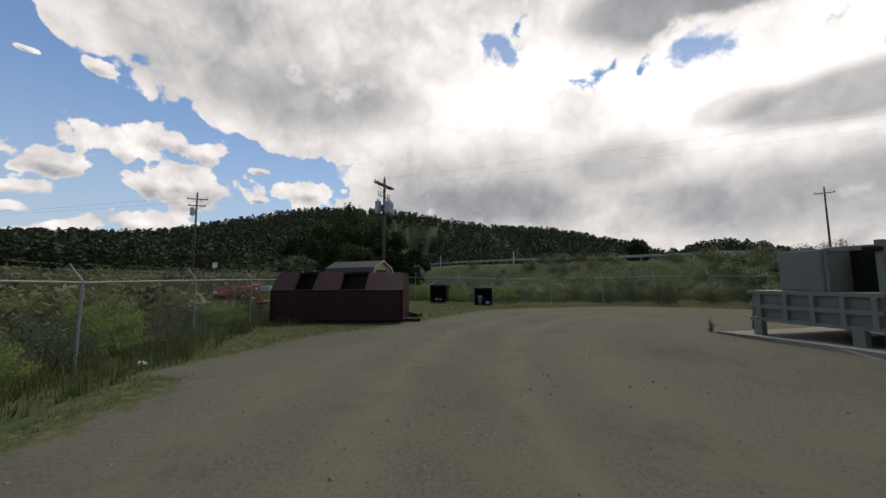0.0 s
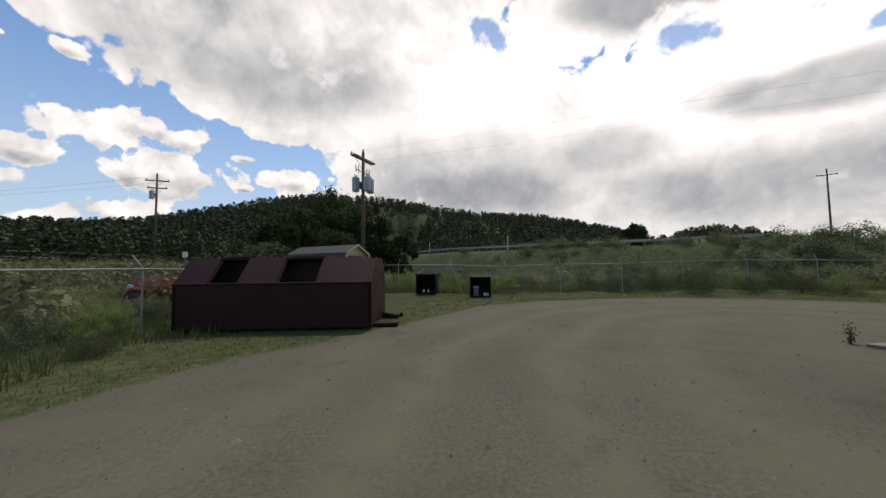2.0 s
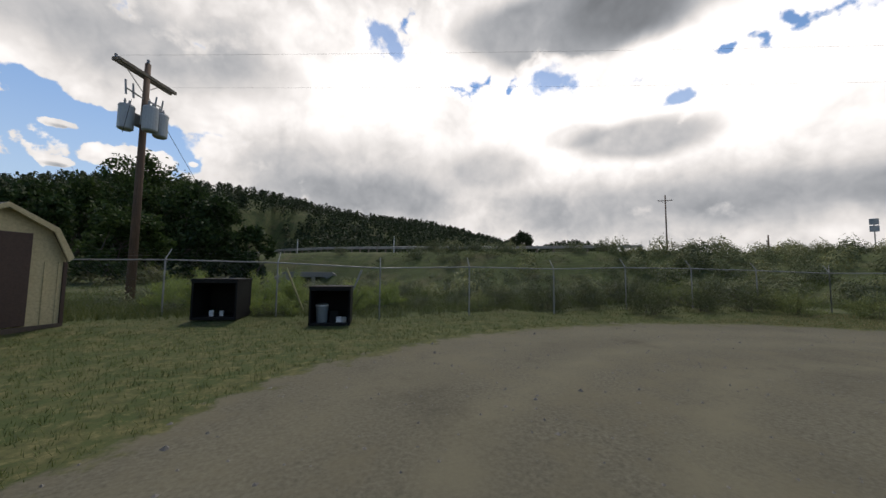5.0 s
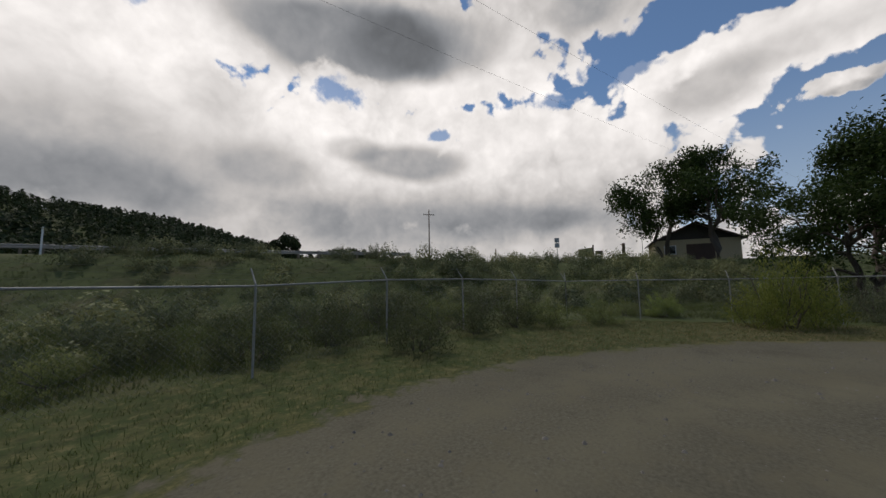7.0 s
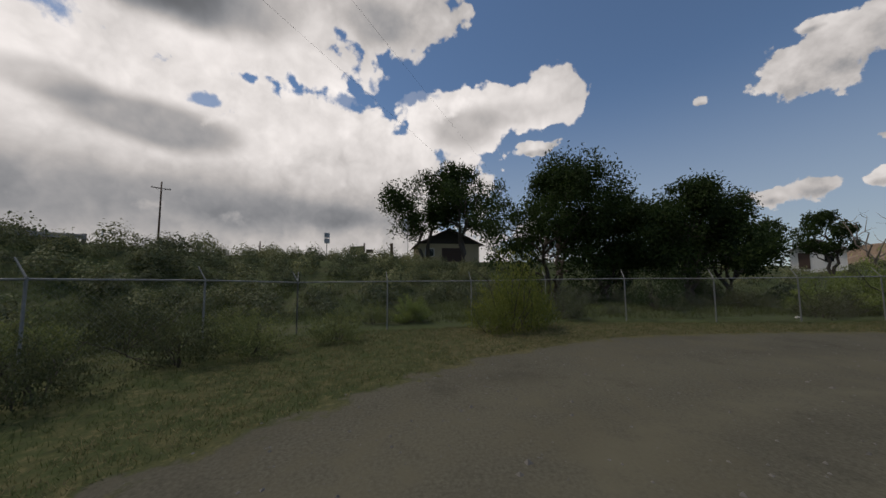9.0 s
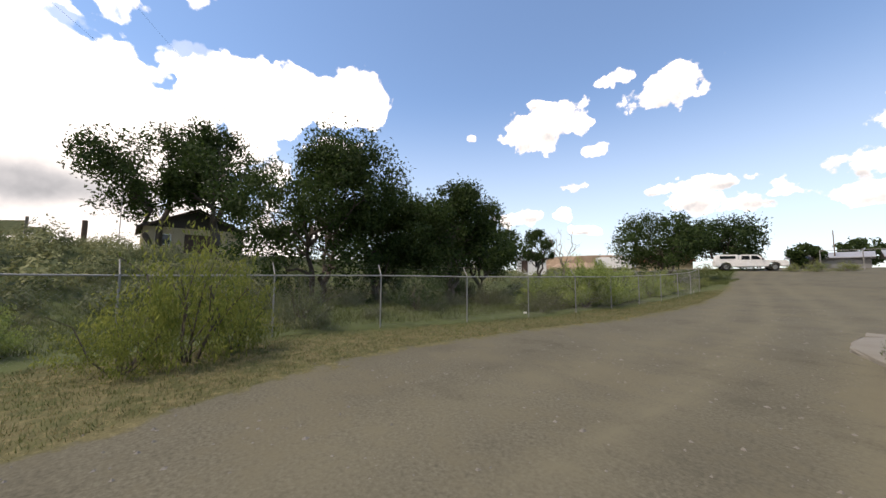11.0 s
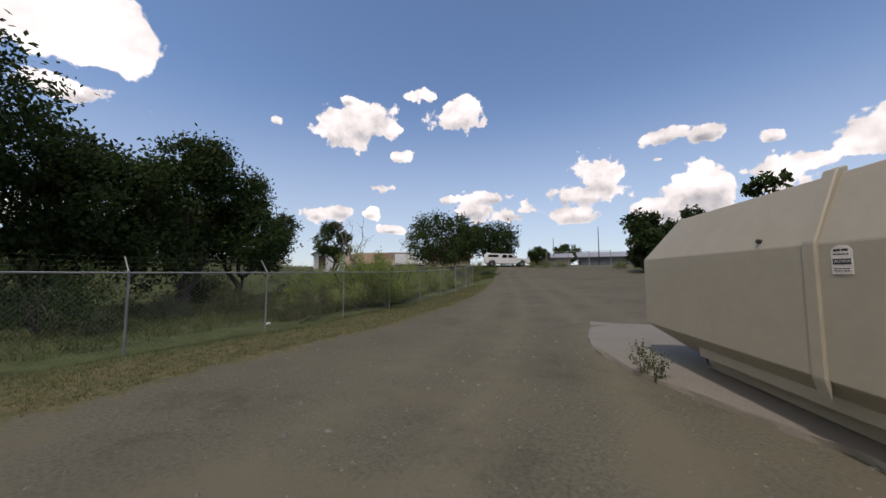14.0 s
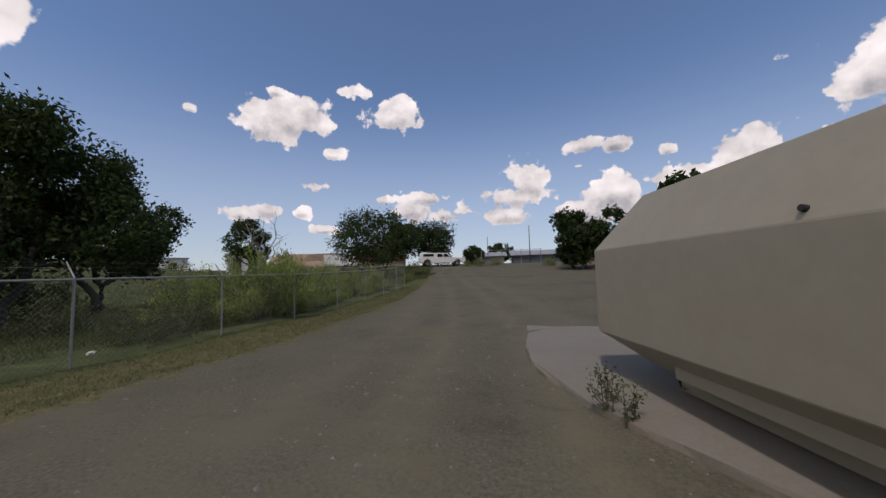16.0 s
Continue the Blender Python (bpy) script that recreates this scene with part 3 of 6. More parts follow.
me.attributes.new("ruts", "FLOAT", "POINT").data.foreach_set("value", np.clip(ruts, 0, 1).ravel().astype(np.float32))
dry = ease(12.5, 16.5, mx) * ease(14.5, 12.0, my)
me.attributes.new("dry", "FLOAT", "POINT").data.foreach_set("value", dry.ravel().astype(np.float32))
me.attributes.new("mown", "FLOAT", "POINT").data.foreach_set("value", (mown * 0.85).ravel().astype(np.float32))
ground = tagged(new("ground", me), "gravel yard running into mown verge, grass and scrub slopes", "ground", kind="structure")


def road_ribbon(name, inner, outer, lift, mat):
    verts, faces = [], []
    pts = []
    for a, b in zip(ROAD, ROAD[1:]):
        for t in np.linspace(0, 1, 8, endpoint=False):
            pts.append(a + (b - a) * t)
    pts = np.array(pts)
    d = np.gradient(pts[:, :2], axis=0)
    d /= np.linalg.norm(d, axis=1)[:, None]
    nrm = np.stack([d[:, 1], -d[:, 0]], 1)
    for p, n in zip(pts, nrm):
        for w in (inner, outer):
            verts.append((p[0] + n[0] * w, p[1] + n[1] * w, p[2] + lift))
    for i in range(len(pts) - 1):
        faces.append((2 * i, 2 * i + 1, 2 * i + 3, 2 * i + 2))
    return pts, nrm, mesh_from(name, verts, faces, mat)


road_pts, road_nrm, me = road_ribbon("road", 0.9, 8.2, 0.04, ASPHALT)
tagged(new("road", me), "grey asphalt road on an embankment behind a guard rail", "road", kind="structure")


# ---- rail, road furniture ----
def guard_rail():
    rail = thing("guard_rail", "weathered steel guard rail on posts along the road", "guard rail", kind="structure")
    keep = [i for i in range(len(road_pts)) if 16 <= i <= 66]
    wave = [(0.0, 0.44), (0.05, 0.47), (0.05, 0.54), (0.0, 0.58), (0.05, 0.62), (0.05, 0.69), (0.0, 0.72)]
    for i, j in zip(keep, keep[1:]):
        a, b = Vector(road_pts[i]), Vector(road_pts[j])
        bm = B()
        na, nb = Vector((*road_nrm[i], 0)), Vector((*road_nrm[j], 0))
        va = [bm.verts.new(a - na * w + Vector((0, 0, z))) for w, z in wave]
        vb = [bm.verts.new(b - nb * w + Vector((0, 0, z))) for w, z in wave]
        for k in range(len(wave) - 1):
            bm.faces.new((va[k], va[k + 1], vb[k + 1], vb[k]))
        bmesh.ops.solidify(bm, geom=bm.faces[:], thickness=0.012)
        part("beam", bm, GUARD, rail)
        bm = B()
        box(bm, a + na * 0.12 + Vector((0, 0, 0.30)), (0.14, 0.16, 0.95))
        part("post", bm, ARMWOOD, rail)
    return rail


guard_rail()


def marker_post(x, y, z, h, label):
    t = thing("delineator_post", label, "road marker", (x, y, z), group="road markers")
    part("post", box(B(), (0, 0, h / 2), (0.10, 0.03, h), bevel=0.01), WHITEPAINT, t)
    part("reflector", box(B(), (0, -0.019, h - 0.12), (0.07, 0.008, 0.12)), SIGNYELLOW, t, "small yellowish reflector")


marker_post(-0.5, 57.3, 3.6, 2.0, "slim pale roadside marker post by the guard rail")
marker_post(10.16, 48.9, 3.65, 1.95, "slim pale roadside marker post by the guard rail")
marker_post(31.6, 33.7, 3.5, 1.2, "slim pale marker post at the guard rail end")


def culvert():
    c = thing("culvert", "grey concrete box culvert with wing walls in the embankment", "culvert", (1.2, 45.4, -0.75), 4, kind="structure")
    part("head_wall", box(B(), (0, 0.4, 1.86), (4.4, 0.5, 0.5), bevel=0.03), OLDCONCRETE, c)
    part("deck", box(B(), (0, 1.4, 2.02), (4.0, 1.6, 0.16), bevel=0.02), OLDCONCRETE, c)
    for x, w in ((-1.75, 0.9), (0.45, 0.28), (1.9, 0.6)):
        part("pier", box(B(), (x, 0.7, 0.8), (w, 1.2, 1.62), bevel=0.03), OLDCONCRETE, c)
    # dark brown wall stands in for the shade behind the openings
    part("back_wall", box(B(), (0, 2.3, 0.85), (4.2, 0.2, 2.2)), BROWNWALL, c, "back wall coloured dark for the shade in the culvert")
    for sx in (-1, 1):
        bm = B()
        prism(bm, [(0, 0), (2.8, 0), (2.8, 0.6), (0, 2.1)], -0.12, 0.12)
        bmesh.ops.transform(bm, matrix=pose(sx * 2.2, 0.3, 0, 0, 0, -35 if sx > 0 else 215), verts=bm.verts)
        part("wing_wall", bm, OLDCONCRETE, c)


culvert()


def fence_line(name, label, spots, rail_h, arm_side, gate_end=False):
    """Chain-link fence on steel posts with slanted barbed-wire arms. spots: x, y of each post."""
    f = thing(name, label, "fence", kind="structure")
    tops = []
    for i, (x, y) in enumerate(spots):
        z = land(x, y)
        tops.append(Vector((x, y, z + rail_h[i])))
    for i, top in enumerate(tops):
        a, b = tops[max(0, i - 1)], tops[min(len(tops) - 1, i + 1)]
        d = (b - a)
        d.z = 0
        d.normalize()
        out = Vector((d.y, -d.x, 0)) * arm_side
        p = part("post", rod(B(), (top.x, top.y, land(top.x, top.y) - 0.3), top + Vector((0, 0, 0.03)), 0.020, n=10), GALV, f)
        part("arm", rod(B(), top + Vector((0, 0, 0.02)), top + out * 0.22 + Vector((0, 0, 0.30)), 0.015, 0.011, n=6), GALV, p)
    for a, b in zip(tops, tops[1:]):
        part("top_rail", rod(B(), a, b, 0.017, n=8), GALV, f)
    # woven wire
    verts, faces = [], []

    def wire(p, q, r):
        d = (q - p).normalized()
        u = d.cross(Vector((0.3, 0.5, 0.81))).normalized() * r
        v = d.cross(u)
        k = len(verts)
        for c in (p, q):
            for s in range(3):
                ang = s * 2.0944
                verts.append(tuple(c + u * math.cos(ang) + v * math.sin(ang)))
        for s in range(3):
            faces.append((k + s, k + (s + 1) % 3, k + 3 + (s + 1) % 3, k + 3 + s))

    for a, b in zip(tops, tops[1:]):
        za, zb = land(a.x, a.y) + 0.04, land(b.x, b.y) + 0.04
        length = (b - a).length
        n = max(2, int(length / 0.085))
        rise = (a.z - za)
        lean = rise / length
        for i in range(-int(n * lean) - 1, n + 1):
            for s in (1, -1):
                t0, t1 = i / n, i / n + lean
                c0, c1 = max(0.0, t0), min(1.0, t1)
                if c1 - c0 < 0.01:
                    continue
                h0, h1 = (c0 - t0) / lean, (c1 - t0) / lean
                e0, e1 = (c0, c1) if s > 0 else (1 - c0, 1 - c1)
                pa, pb = a.lerp(b, e0), a.lerp(b, e1)
                g0, g1 = za + (zb - za) * e0, za + (zb - za) * e1
                wire(Vector((pa.x, pa.y, g0 + (pa.z - g0) * h0)), Vector((pb.x, pb.y, g1 + (pb.z - g1) * h1)), 0.0009)
        for k, (o, h) in enumerate(((0.08, 0.11), (0.15, 0.20), (0.215, 0.29))):
            d = (b - a).normalized()
            side = Vector((d.y, -d.x, 0)).normalized() * arm_side * o + Vector((0, 0, h))
            wire(a + side, b + side, 0.0012)
    ob = new("wire_mesh", mesh_from("wire_mesh", verts, faces, GALV))
    ob.parent = f
    tagged(ob, "woven diamond wire with barbed strands above", kind="stuff")
    return f


north = [(-7.2, 23.6), (-4.5, 22.0), (-1.76, 21.12), (0.91, 20.63), (3.6, 20.15), (6.27, 19.89), (9.12, 19.54), (11.95, 19.29), (14.8, 18.95), (17.5, 18.35), (19.6, 17.2)]
fence_line("north_fence", "galvanised chain-link fence with leaning barbed-wire arms before scrub", north,
           [1.45] * 11, -1)
south_run = [(20.72, -1.45), (20.75, -4.3), (20.8, -7.15), (20.9, -10.0), (21.05, -12.8), (21.25, -15.5), (21.45, -17.8)]
east = [(19.6, 17.2), (20.46, 14.84), (21.1, 12.2), (21.62, 9.56), (21.47, 6.85), (21.08, 4.01), (20.77, 1.40), *south_run]
fence_line("east_fence", "galvanised chain-link fence with barbed-wire arms along the gravel drive", east, [1.45] * (len(east) - 1) + [1.62], -1)
fence_line("corner_fence", "galvanised chain-link fence turning away from the drive", [(21.45, -17.8), (24.1, -17.3), (26.8, -16.9), (29.5, -16.5), (32.2, -16.2)], [1.62] + [1.45] * 4, -1)
west = [(-5.2, -2.9), (-5.45, -0.1), (-5.6, 2.65), (-5.75, 5.4), (-5.94, 8.15), (-6.17, 10.9), (-6.4, 13.6), (-6.6, 16.4), (-6.8, 19.1), (-7.0, 21.4), (-7.2, 23.6)]
fence_line("west_fence", "galvanised chain-link fence with barbed-wire arms in tall weeds", west, [1.40] * 11, -1)


def broken_brace(x, y, turn, col, label):
    t = thing("fence_brace", label, "brace", (x, y, land(x, y)), turn, group="loose fence braces")
    part("rail", rod(B(), (0, 0, -0.03), (0.55, 0, 1.35), 0.03, n=8), col, t)


broken_brace(1.6, 21.6, 180, SIGNYELLOW, "leaning pale yellow rail beside the fence")
broken_brace(2.75, 21.9, 0, GALV, "leaning grey rail behind the fence")


# ---- power poles ----
def crossarm(parent, z, length, turn, mat, double=False):
    for off in ((-0.11, 0.11) if double else (0.13,)):
        part("crossarm", box(B(), (0, off, z), (length, 0.10, 0.13), pose(0, 0, 0, 0, 0, turn), 0.012), mat, parent)


def insulator(parent, x, y, z):
    bm = B()
    for i, r in enumerate((0.035, 0.06, 0.04, 0.055)):
        rod(bm, (x, y, z + i * 0.045), (x, y, z + i * 0.045 + 0.045), r, r * 0.8, 10)
    part("insulator", bm, CERAMIC, parent)


def power_pole(label, x, y, z, h, turn, arms, lean=0.0, thick=0.16):
    p = thing("power_pole", label, "utility pole", (x, y, z), turn, group="utility poles")
    part("pole", rod(B(), (0, 0, -0.8), (lean * h, 0, h), thick, thick * 0.62, 14), POLEWOOD, p, "", True)
    for az, length, double in arms:
        crossarm(p, az, length, 0, ARMWOOD if double else POLEWOOD, double)
        for s in (-1, 1):
            part("brace", rod(B(), (s * length * 0.27, 0.16, az - 0.03), (0, 0.13, az - 0.62), 0.016, n=6), GALV, p)
            insulator(p, s * length * 0.45, 0.13, az + 0.06)
    return p


MAIN_AT, MAIN_TURN = (-4.79, 26.93), 66.5
main_z = land(*MAIN_AT)
main = power_pole("tall brown wooden power pole with double crossarm and three grey transformers", *MAIN_AT, main_z, 9.6 - main_z, MAIN_TURN, [(9.05 - main_z, 2.5, True)])
insulator(main, 0, 0, 9.6 - main_z)


def transformer(parent, ang, z):
    c = Vector((math.cos(ang) * 0.52, math.sin(ang) * 0.52, z))
    bm = B()
    rod(bm, c, c + Vector((0, 0, 0.85)), 0.25, 0.25, 20)
    rod(bm, c + Vector((0, 0, 0.85)), c + Vector((0, 0, 0.93)), 0.265, 0.23, 20)
    rod(bm, c - Vector((0, 0, 0.05)), c, 0.2, 0.25, 20)
    t = part("transformer", bm, TANKGREY, parent, "grey cylindrical transformer tank")
    bm = B()
    box(bm, (c.x * 0.5, c.y * 0.5, z + 0.45), (0.5, 0.1, 0.5), pose(0, 0, 0), 0.02)
    part("bracket", bm, GALV, t)
    for s in (-0.09, 0.09):
        bm = B()
        for i, r in enumerate((0.05, 0.035, 0.045, 0.03)):
            rod(bm, c + Vector((s, 0, 0.92 + i * 0.06)), c + Vector((s, 0, 0.98 + i * 0.06)), r, r * 0.85, 10)
        part("bushing", bm, CERAMIC, t)


for ang in (2.5, 4.3, 5.6):
    transformer(main, ang, 6.75 - main_z)
for s in (-1, 1):
    arm = part("cutout_arm", rod(B(), (0, 0, 8.1 - main_z), (s * 0.75, 0, 8.17 - main_z), 0.03, n=8), GALV, main)
    for k in (0.45, 0.75):
        part("cutout", rod(B(), (s * k, 0.03, 7.95 - main_z), (s * (k + 0.06), 0.03, 8.5 - main_z), 0.035, 0.03, 8), CERAMIC, arm)
part("drop_loop", rod(B(), (-0.55, 0, 7.85 - main_z), (-0.75, 0.05, 6.45 - main_z), 0.009, n=5), RUBBER, main)

LEFT_AT = (-33.5, 45.1)
left_z = land(*LEFT_AT)
left_pole = power_pole("tall dark wooden power pole with two crossarms in the field", *LEFT_AT, left_z, 13.4 - left_z, 20, [(12.5 - left_z, 2.4, False), (11.6 - left_z, 2.0, False)])
transformer(left_pole, 4.0, 10.2 - left_z)
RIGHT_AT = (62.2, 54.2)
right_z = land(*RIGHT_AT)
power_pole("tall dark wooden power pole with one crossarm beyond the scrub hill", *RIGHT_AT, right_z, 16.4 - right_z, -40, [(15.4 - right_z, 2.4, False)])
FAR_AT = (11.0, -52.0)
far_z = land(*FAR_AT)
power_pole("tall thin wooden pole beside the far buildings", *FAR_AT, far_z, 8.9 - far_z, 0, [], thick=0.09)
power_pole("short wooden pole with a stub crossarm far behind scrub", 70.0, 43.0, land(70.0, 43.0), 4.6, 10, [(3.6, 0.7, False)])
power_pole("slim wooden pole by the far buildings", 18.5, -60.0, land(18.5, -60), 5.2, 0, [], thick=0.08)


def cable(a, b, sag, r, label):
    a, b = Vector(a), Vector(b)
    cu = bpy.data.curves.new("power_cable", "CURVE")
    cu.dimensions, cu.bevel_depth, cu.bevel_resolution = "3D", r, 1
    sp = cu.splines.new("POLY")
    n = 28
    sp.points.add(n)
    for i in range(n + 1):
        t = i / n
        p = a.lerp(b, t) - Vector((0, 0, 4 * sag * t * (1 - t)))
        sp.points[i].co = (*p, 1)
    cu.materials.append(RUBBER)
    ob = tagged(new("power_cable", cu), label, "cable", group="overhead cables")
    return ob


arm_dir = Vector((math.cos(radians(MAIN_TURN)), math.sin(radians(MAIN_TURN)), 0))
m0 = Vector((*MAIN_AT, 9.25))
for s in (-1.1, 1.1):
    a = m0 + arm_dir * s
    cable(a, a + Vector((0.917, -0.399, 0.02)) * 110, 1.2, 0.0026, "thin dark overhead cable from the transformer pole")
    cable(Vector((-33.5, 45.1, 12.6)) + arm_dir * s, (-150, 62, 15), 2.0, 0.009, "thin dark overhead cable from the field pole")
cable((*MAIN_AT, 8.4), (-2.4, 33.5, 2.2), 0.05, 0.010, "thin steel guy wire from the transformer pole")


# ---- waste container, compactor and pad ----
CN = (0.974, 0.227)
BASE = (10.78 * CN[0] - 1.96 * CN[1], 10.78 * CN[1] + 1.96 * CN[0], 0.0)
TURN = math.degrees(math.atan2(CN[1], CN[0]))
bm = B()
outline = [(-2.05, 4.95), (-2.5, 0.5), (-2.6, -5.6), (-0.9, -7.4), (1.6, -7.8), (2.25, -5.6), (2.45, -4.4), (2.3, -3.0), (1.9, -1.9), (1.5, -0.9), (1.45, 2.4), (1.5, 4.95)]
top = [bm.verts.new((x, y, 0.055)) for x, y in outline]
low = [bm.verts.new((x * 1.01, y * 1.005, -0.1)) for x, y in outline]
bm.faces.new(top[::-1])
for i in range(len(top)):
    j = (i + 1) % len(top)
    bm.faces.new((top[i], top[j], low[j], low[i]))
bmesh.ops.recalc_face_normals(bm, faces=bm.faces[:])
bmesh.ops.subdivide_edges(bm, edges=[e for e in bm.edges if abs(e.verts[0].co.z - e.verts[1].co.z) < 0.01], cuts=3, fractal=0.12, along_normal=0.0, seed=3)
pad = single("concrete_pad", bm, CONCRETE, "stained concrete pad with a broken edge under the container", "pavement", kind="structure")
pad.matrix_basis = pose(*BASE, 0, 0, TURN)

cont = thing("waste_container", "large beige steel compaction container with ribbed sloping sides on concrete", "waste container", (*BASE[:2], 0.055), TURN)
CREASE, LOW, TOP, HALF, ROOF = 1.58, 0.52, 2.15, 1.65, 1.44
section = [(-1.32, 0.22, -3.35), (-HALF, LOW, -4.1), (-HALF, CREASE, -4.1), (-ROOF, TOP, -3.3), (ROOF, TOP, -3.3), (HALF, CREASE, -4.1), (HALF, LOW, -4.1), (1.32, 0.22, -3.35)]
bm = B()
va = [bm.verts.new((x, y, z)) for x, z, y in section]
vb = [bm.verts.new((x, 2.05, z)) for x, z, y in section]
for i in range(8):
    j = (i + 1) % 8
    bm.faces.new((va[i], va[j], vb[j], vb[i]))
bm.faces.new(vb)
bm.faces.new((va[1], va[2], va[5], va[6]))
bm.faces.new((va[2], va[3], va[4], va[5]))
bm.faces.new((va[0], va[1], va[6], va[7]))
bmesh.ops.recalc_face_normals(bm, faces=bm.faces[:])
bmesh.ops.bevel(bm, geom=bm.edges[:], offset=0.008, segments=1, affect="EDGES")
part("body", bm, BEIGE, cont)
for s in (-1, 1):
    for y in (-0.93, 1.30):
        bm = B()
        rib = [(HALF - 0.02, 0.36), (HALF + 0.022, 0.52), (HALF + 0.022, CREASE + 0.015), (ROOF + 0.032, TOP + 0.04), (ROOF - 0.05, TOP + 0.06), (ROOF - 0.05, TOP - 0.05), (HALF - 0.05, CREASE - 0.06)]
        prism(bm, [(x * s, z) for x, z in rib], y - 0.065, y + 0.065)
        bmesh.ops.bevel(bm, geom=bm.edges[:], offset=0.012, segments=1, affect="EDGES")
        part("rib", bm, BEIGE, cont)
    part("skid_rail", box(B(), (s * 1.12, -0.6, 0.11), (0.16, 5.3, 0.20), bevel=0.015), BEIGE, cont)
    part("ledge", box(B(), (s * 1.40, -0.5, 0.30), (0.12, 4.9, 0.14), bevel=0.01), BEIGE, cont)
for y in (-2.6, -1.2, 0.2, 1.6):
    part("cross_member", box(B(), (0, y, 0.13), (2.1, 0.12, 0.16)), BLACKSTEEL, cont)
part("drain_roller", rod(B(), (-1.2, -3.2, 0.12), (1.2, -3.2, 0.12), 0.09, n=14), BLACKSTEEL, cont)
px = HALF - (HALF - ROOF) * 0.12
part("port_plug", rod(B(), (px - 0.02, -1.49, CREASE + 0.07), (px + 0.03, -1.49, CREASE + 0.08), 0.024, 0.021, 14), RUBBER, cont, "round black rubber port")
# weathered notice beside the rib
bm = B()
w, h = 0.115, 0.30
pts = [(-w, 0), (w, 0), (w, h)] + [(w * math.cos(a), h + w * 0.8 * math.sin(a)) for a in np.linspace(0.2, math.pi - 0.2, 9)] + [(-w, h)]
prism(bm, pts, -0.004, 0.004)
note = part("notice", bm, STICKER, cont, "weathered white warning notice with a rounded top")
note.matrix_basis = pose(HALF + 0.004, -0.68, 1.34, 0, 0, 90) @ Matrix.Diagonal((0.68, 0.6, 0.55, 1))
ink = B()
rng = random.Random(5)
bars(ink, rng, -0.085, 0.085, 0.325, 0.03, -0.006, 2)
bars(ink, rng, -0.09, 0.09, 0.27, 0.016, -0.006, 4)
bars(ink, rng, -0.09, 0.09, 0.045, 0.014, -0.006, 5)
bars(ink, rng, -0.09, 0.09, 0.075, 0.014, -0.006, 4)
box(ink, (0, -0.0055, 0.17), (0.2, 0.003, 0.075))
part("print", ink, INK, note)
cu = bpy.data.curves.new("warning_word", "FONT")
cu.body, cu.size, cu.align_x, cu.align_y, cu.extrude = "CAUTION", 0.05, "CENTER", "CENTER", 0.001
word = new("warning_word", cu)
dg = bpy.context.evaluated_depsgraph_get()
wm = bpy.data.meshes.new_from_object(word.evaluated_get(dg))
bpy.data.objects.remove(word)
wm.materials.append(STICKER)
word = new("warning_word", wm)
word.parent = note
word.matrix_basis = pose(0, -0.009, 0.17, 90, 0, 0)

comp = thing("compactor", "grey-green steel waste compactor with ribbed charge box and hopper", "compactor", (BASE[0] + 0.42 * CN[1], BASE[1] - 0.42 * CN[0], 0.055), TURN)
comp.scale = (1, 0.78, 1)
XW, XE = -1.66, 1.3
part("charge_box", box(B(), (0.5 * (XW + XE), 4.82, 0.66), (XE - XW - 0.1, 2.76, 0.62), bevel=0.015), GREYPAINT, comp)
part("deck", box(B(), (0.5 * (XW + XE), 4.82, 0.985), (XE - XW + 0.06, 2.86, 0.09), bevel=0.012), GREYPAINT, comp)
for x in (XW, XE):
    part("side_band", box(B(), (x, 4.82, 0.66), (0.09, 2.8, 0.10), bevel=0.012), GREYPAINT, comp)
    part("bottom_band", box(B(), (x, 4.82, 0.36), (0.09, 2.8, 0.08), bevel=0.012), GREYPAINT, comp)
    for y in (3.55, 4.1, 4.7, 5.3, 5.95):
        part("stiffener", box(B(), (x, y, 0.65), (0.12, 0.10, 0.60), bevel=0.012), GREYPAINT, comp)
    for y in (3.85, 6.0):
        part("leg", box(B(), (x, y, 0.17), (0.16, 0.22, 0.34), bevel=0.012), GREYPAINT, comp)
part("power_cabinet", box(B(), (-0.85, 5.03, 1.47), (1.3, 0.98, 0.88), bevel=0.02), GREYPAINT, comp)
part("cabinet_seam", box(B(), (-1.505, 5.03, 1.47), (0.01, 0.9, 0.80)), GREYPAINT, comp)
# black plate puts the shade of the hopper opening into its colour
part("hopper_back", box(B(), (-0.7, 4.22, 1.47), (0.06, 0.64, 0.88), bevel=0.01), BLACKSTEEL, comp, "hopper plate coloured black for the shaded opening")
part("hopper_side", box(B(), (-1.05, 4.51, 1.47), (0.8, 0.05, 0.90), bevel=0.01), GREYPAINT, comp)
part("hopper_post", box(B(), (-1.42, 4.5, 1.47), (0.09, 0.09, 0.9), bevel=0.01), GREYPAINT, comp)
part("top_beam", box(B(), (-1.35, 4.0, 1.90), (0.14, 1.0, 0.09), bevel=0.01), GREYPAINT, comp)
part("end_frame", box(B(), (-1.45, 3.46, 1.02), (0.22, 0.14, 2.0), bevel=0.015), GREYPAINT, comp, "tall end frame against the container")
part("latch_hook", box(B(), (-1.62, 3.52, 1.85), (0.16, 0.28, 0.09), bevel=0.02), BLACKSTEEL, comp)
part("hose", rod(B(), (-1.56, 6.2, 0.75), (-1.56, 6.28, 0.1), 0.03, n=8), RUBBER, comp)
part("valve", rod(B(), (-1.5, 6.28, 0.78), (-1.2, 6.28, 0.78), 0.05, n=10), GALV, comp)


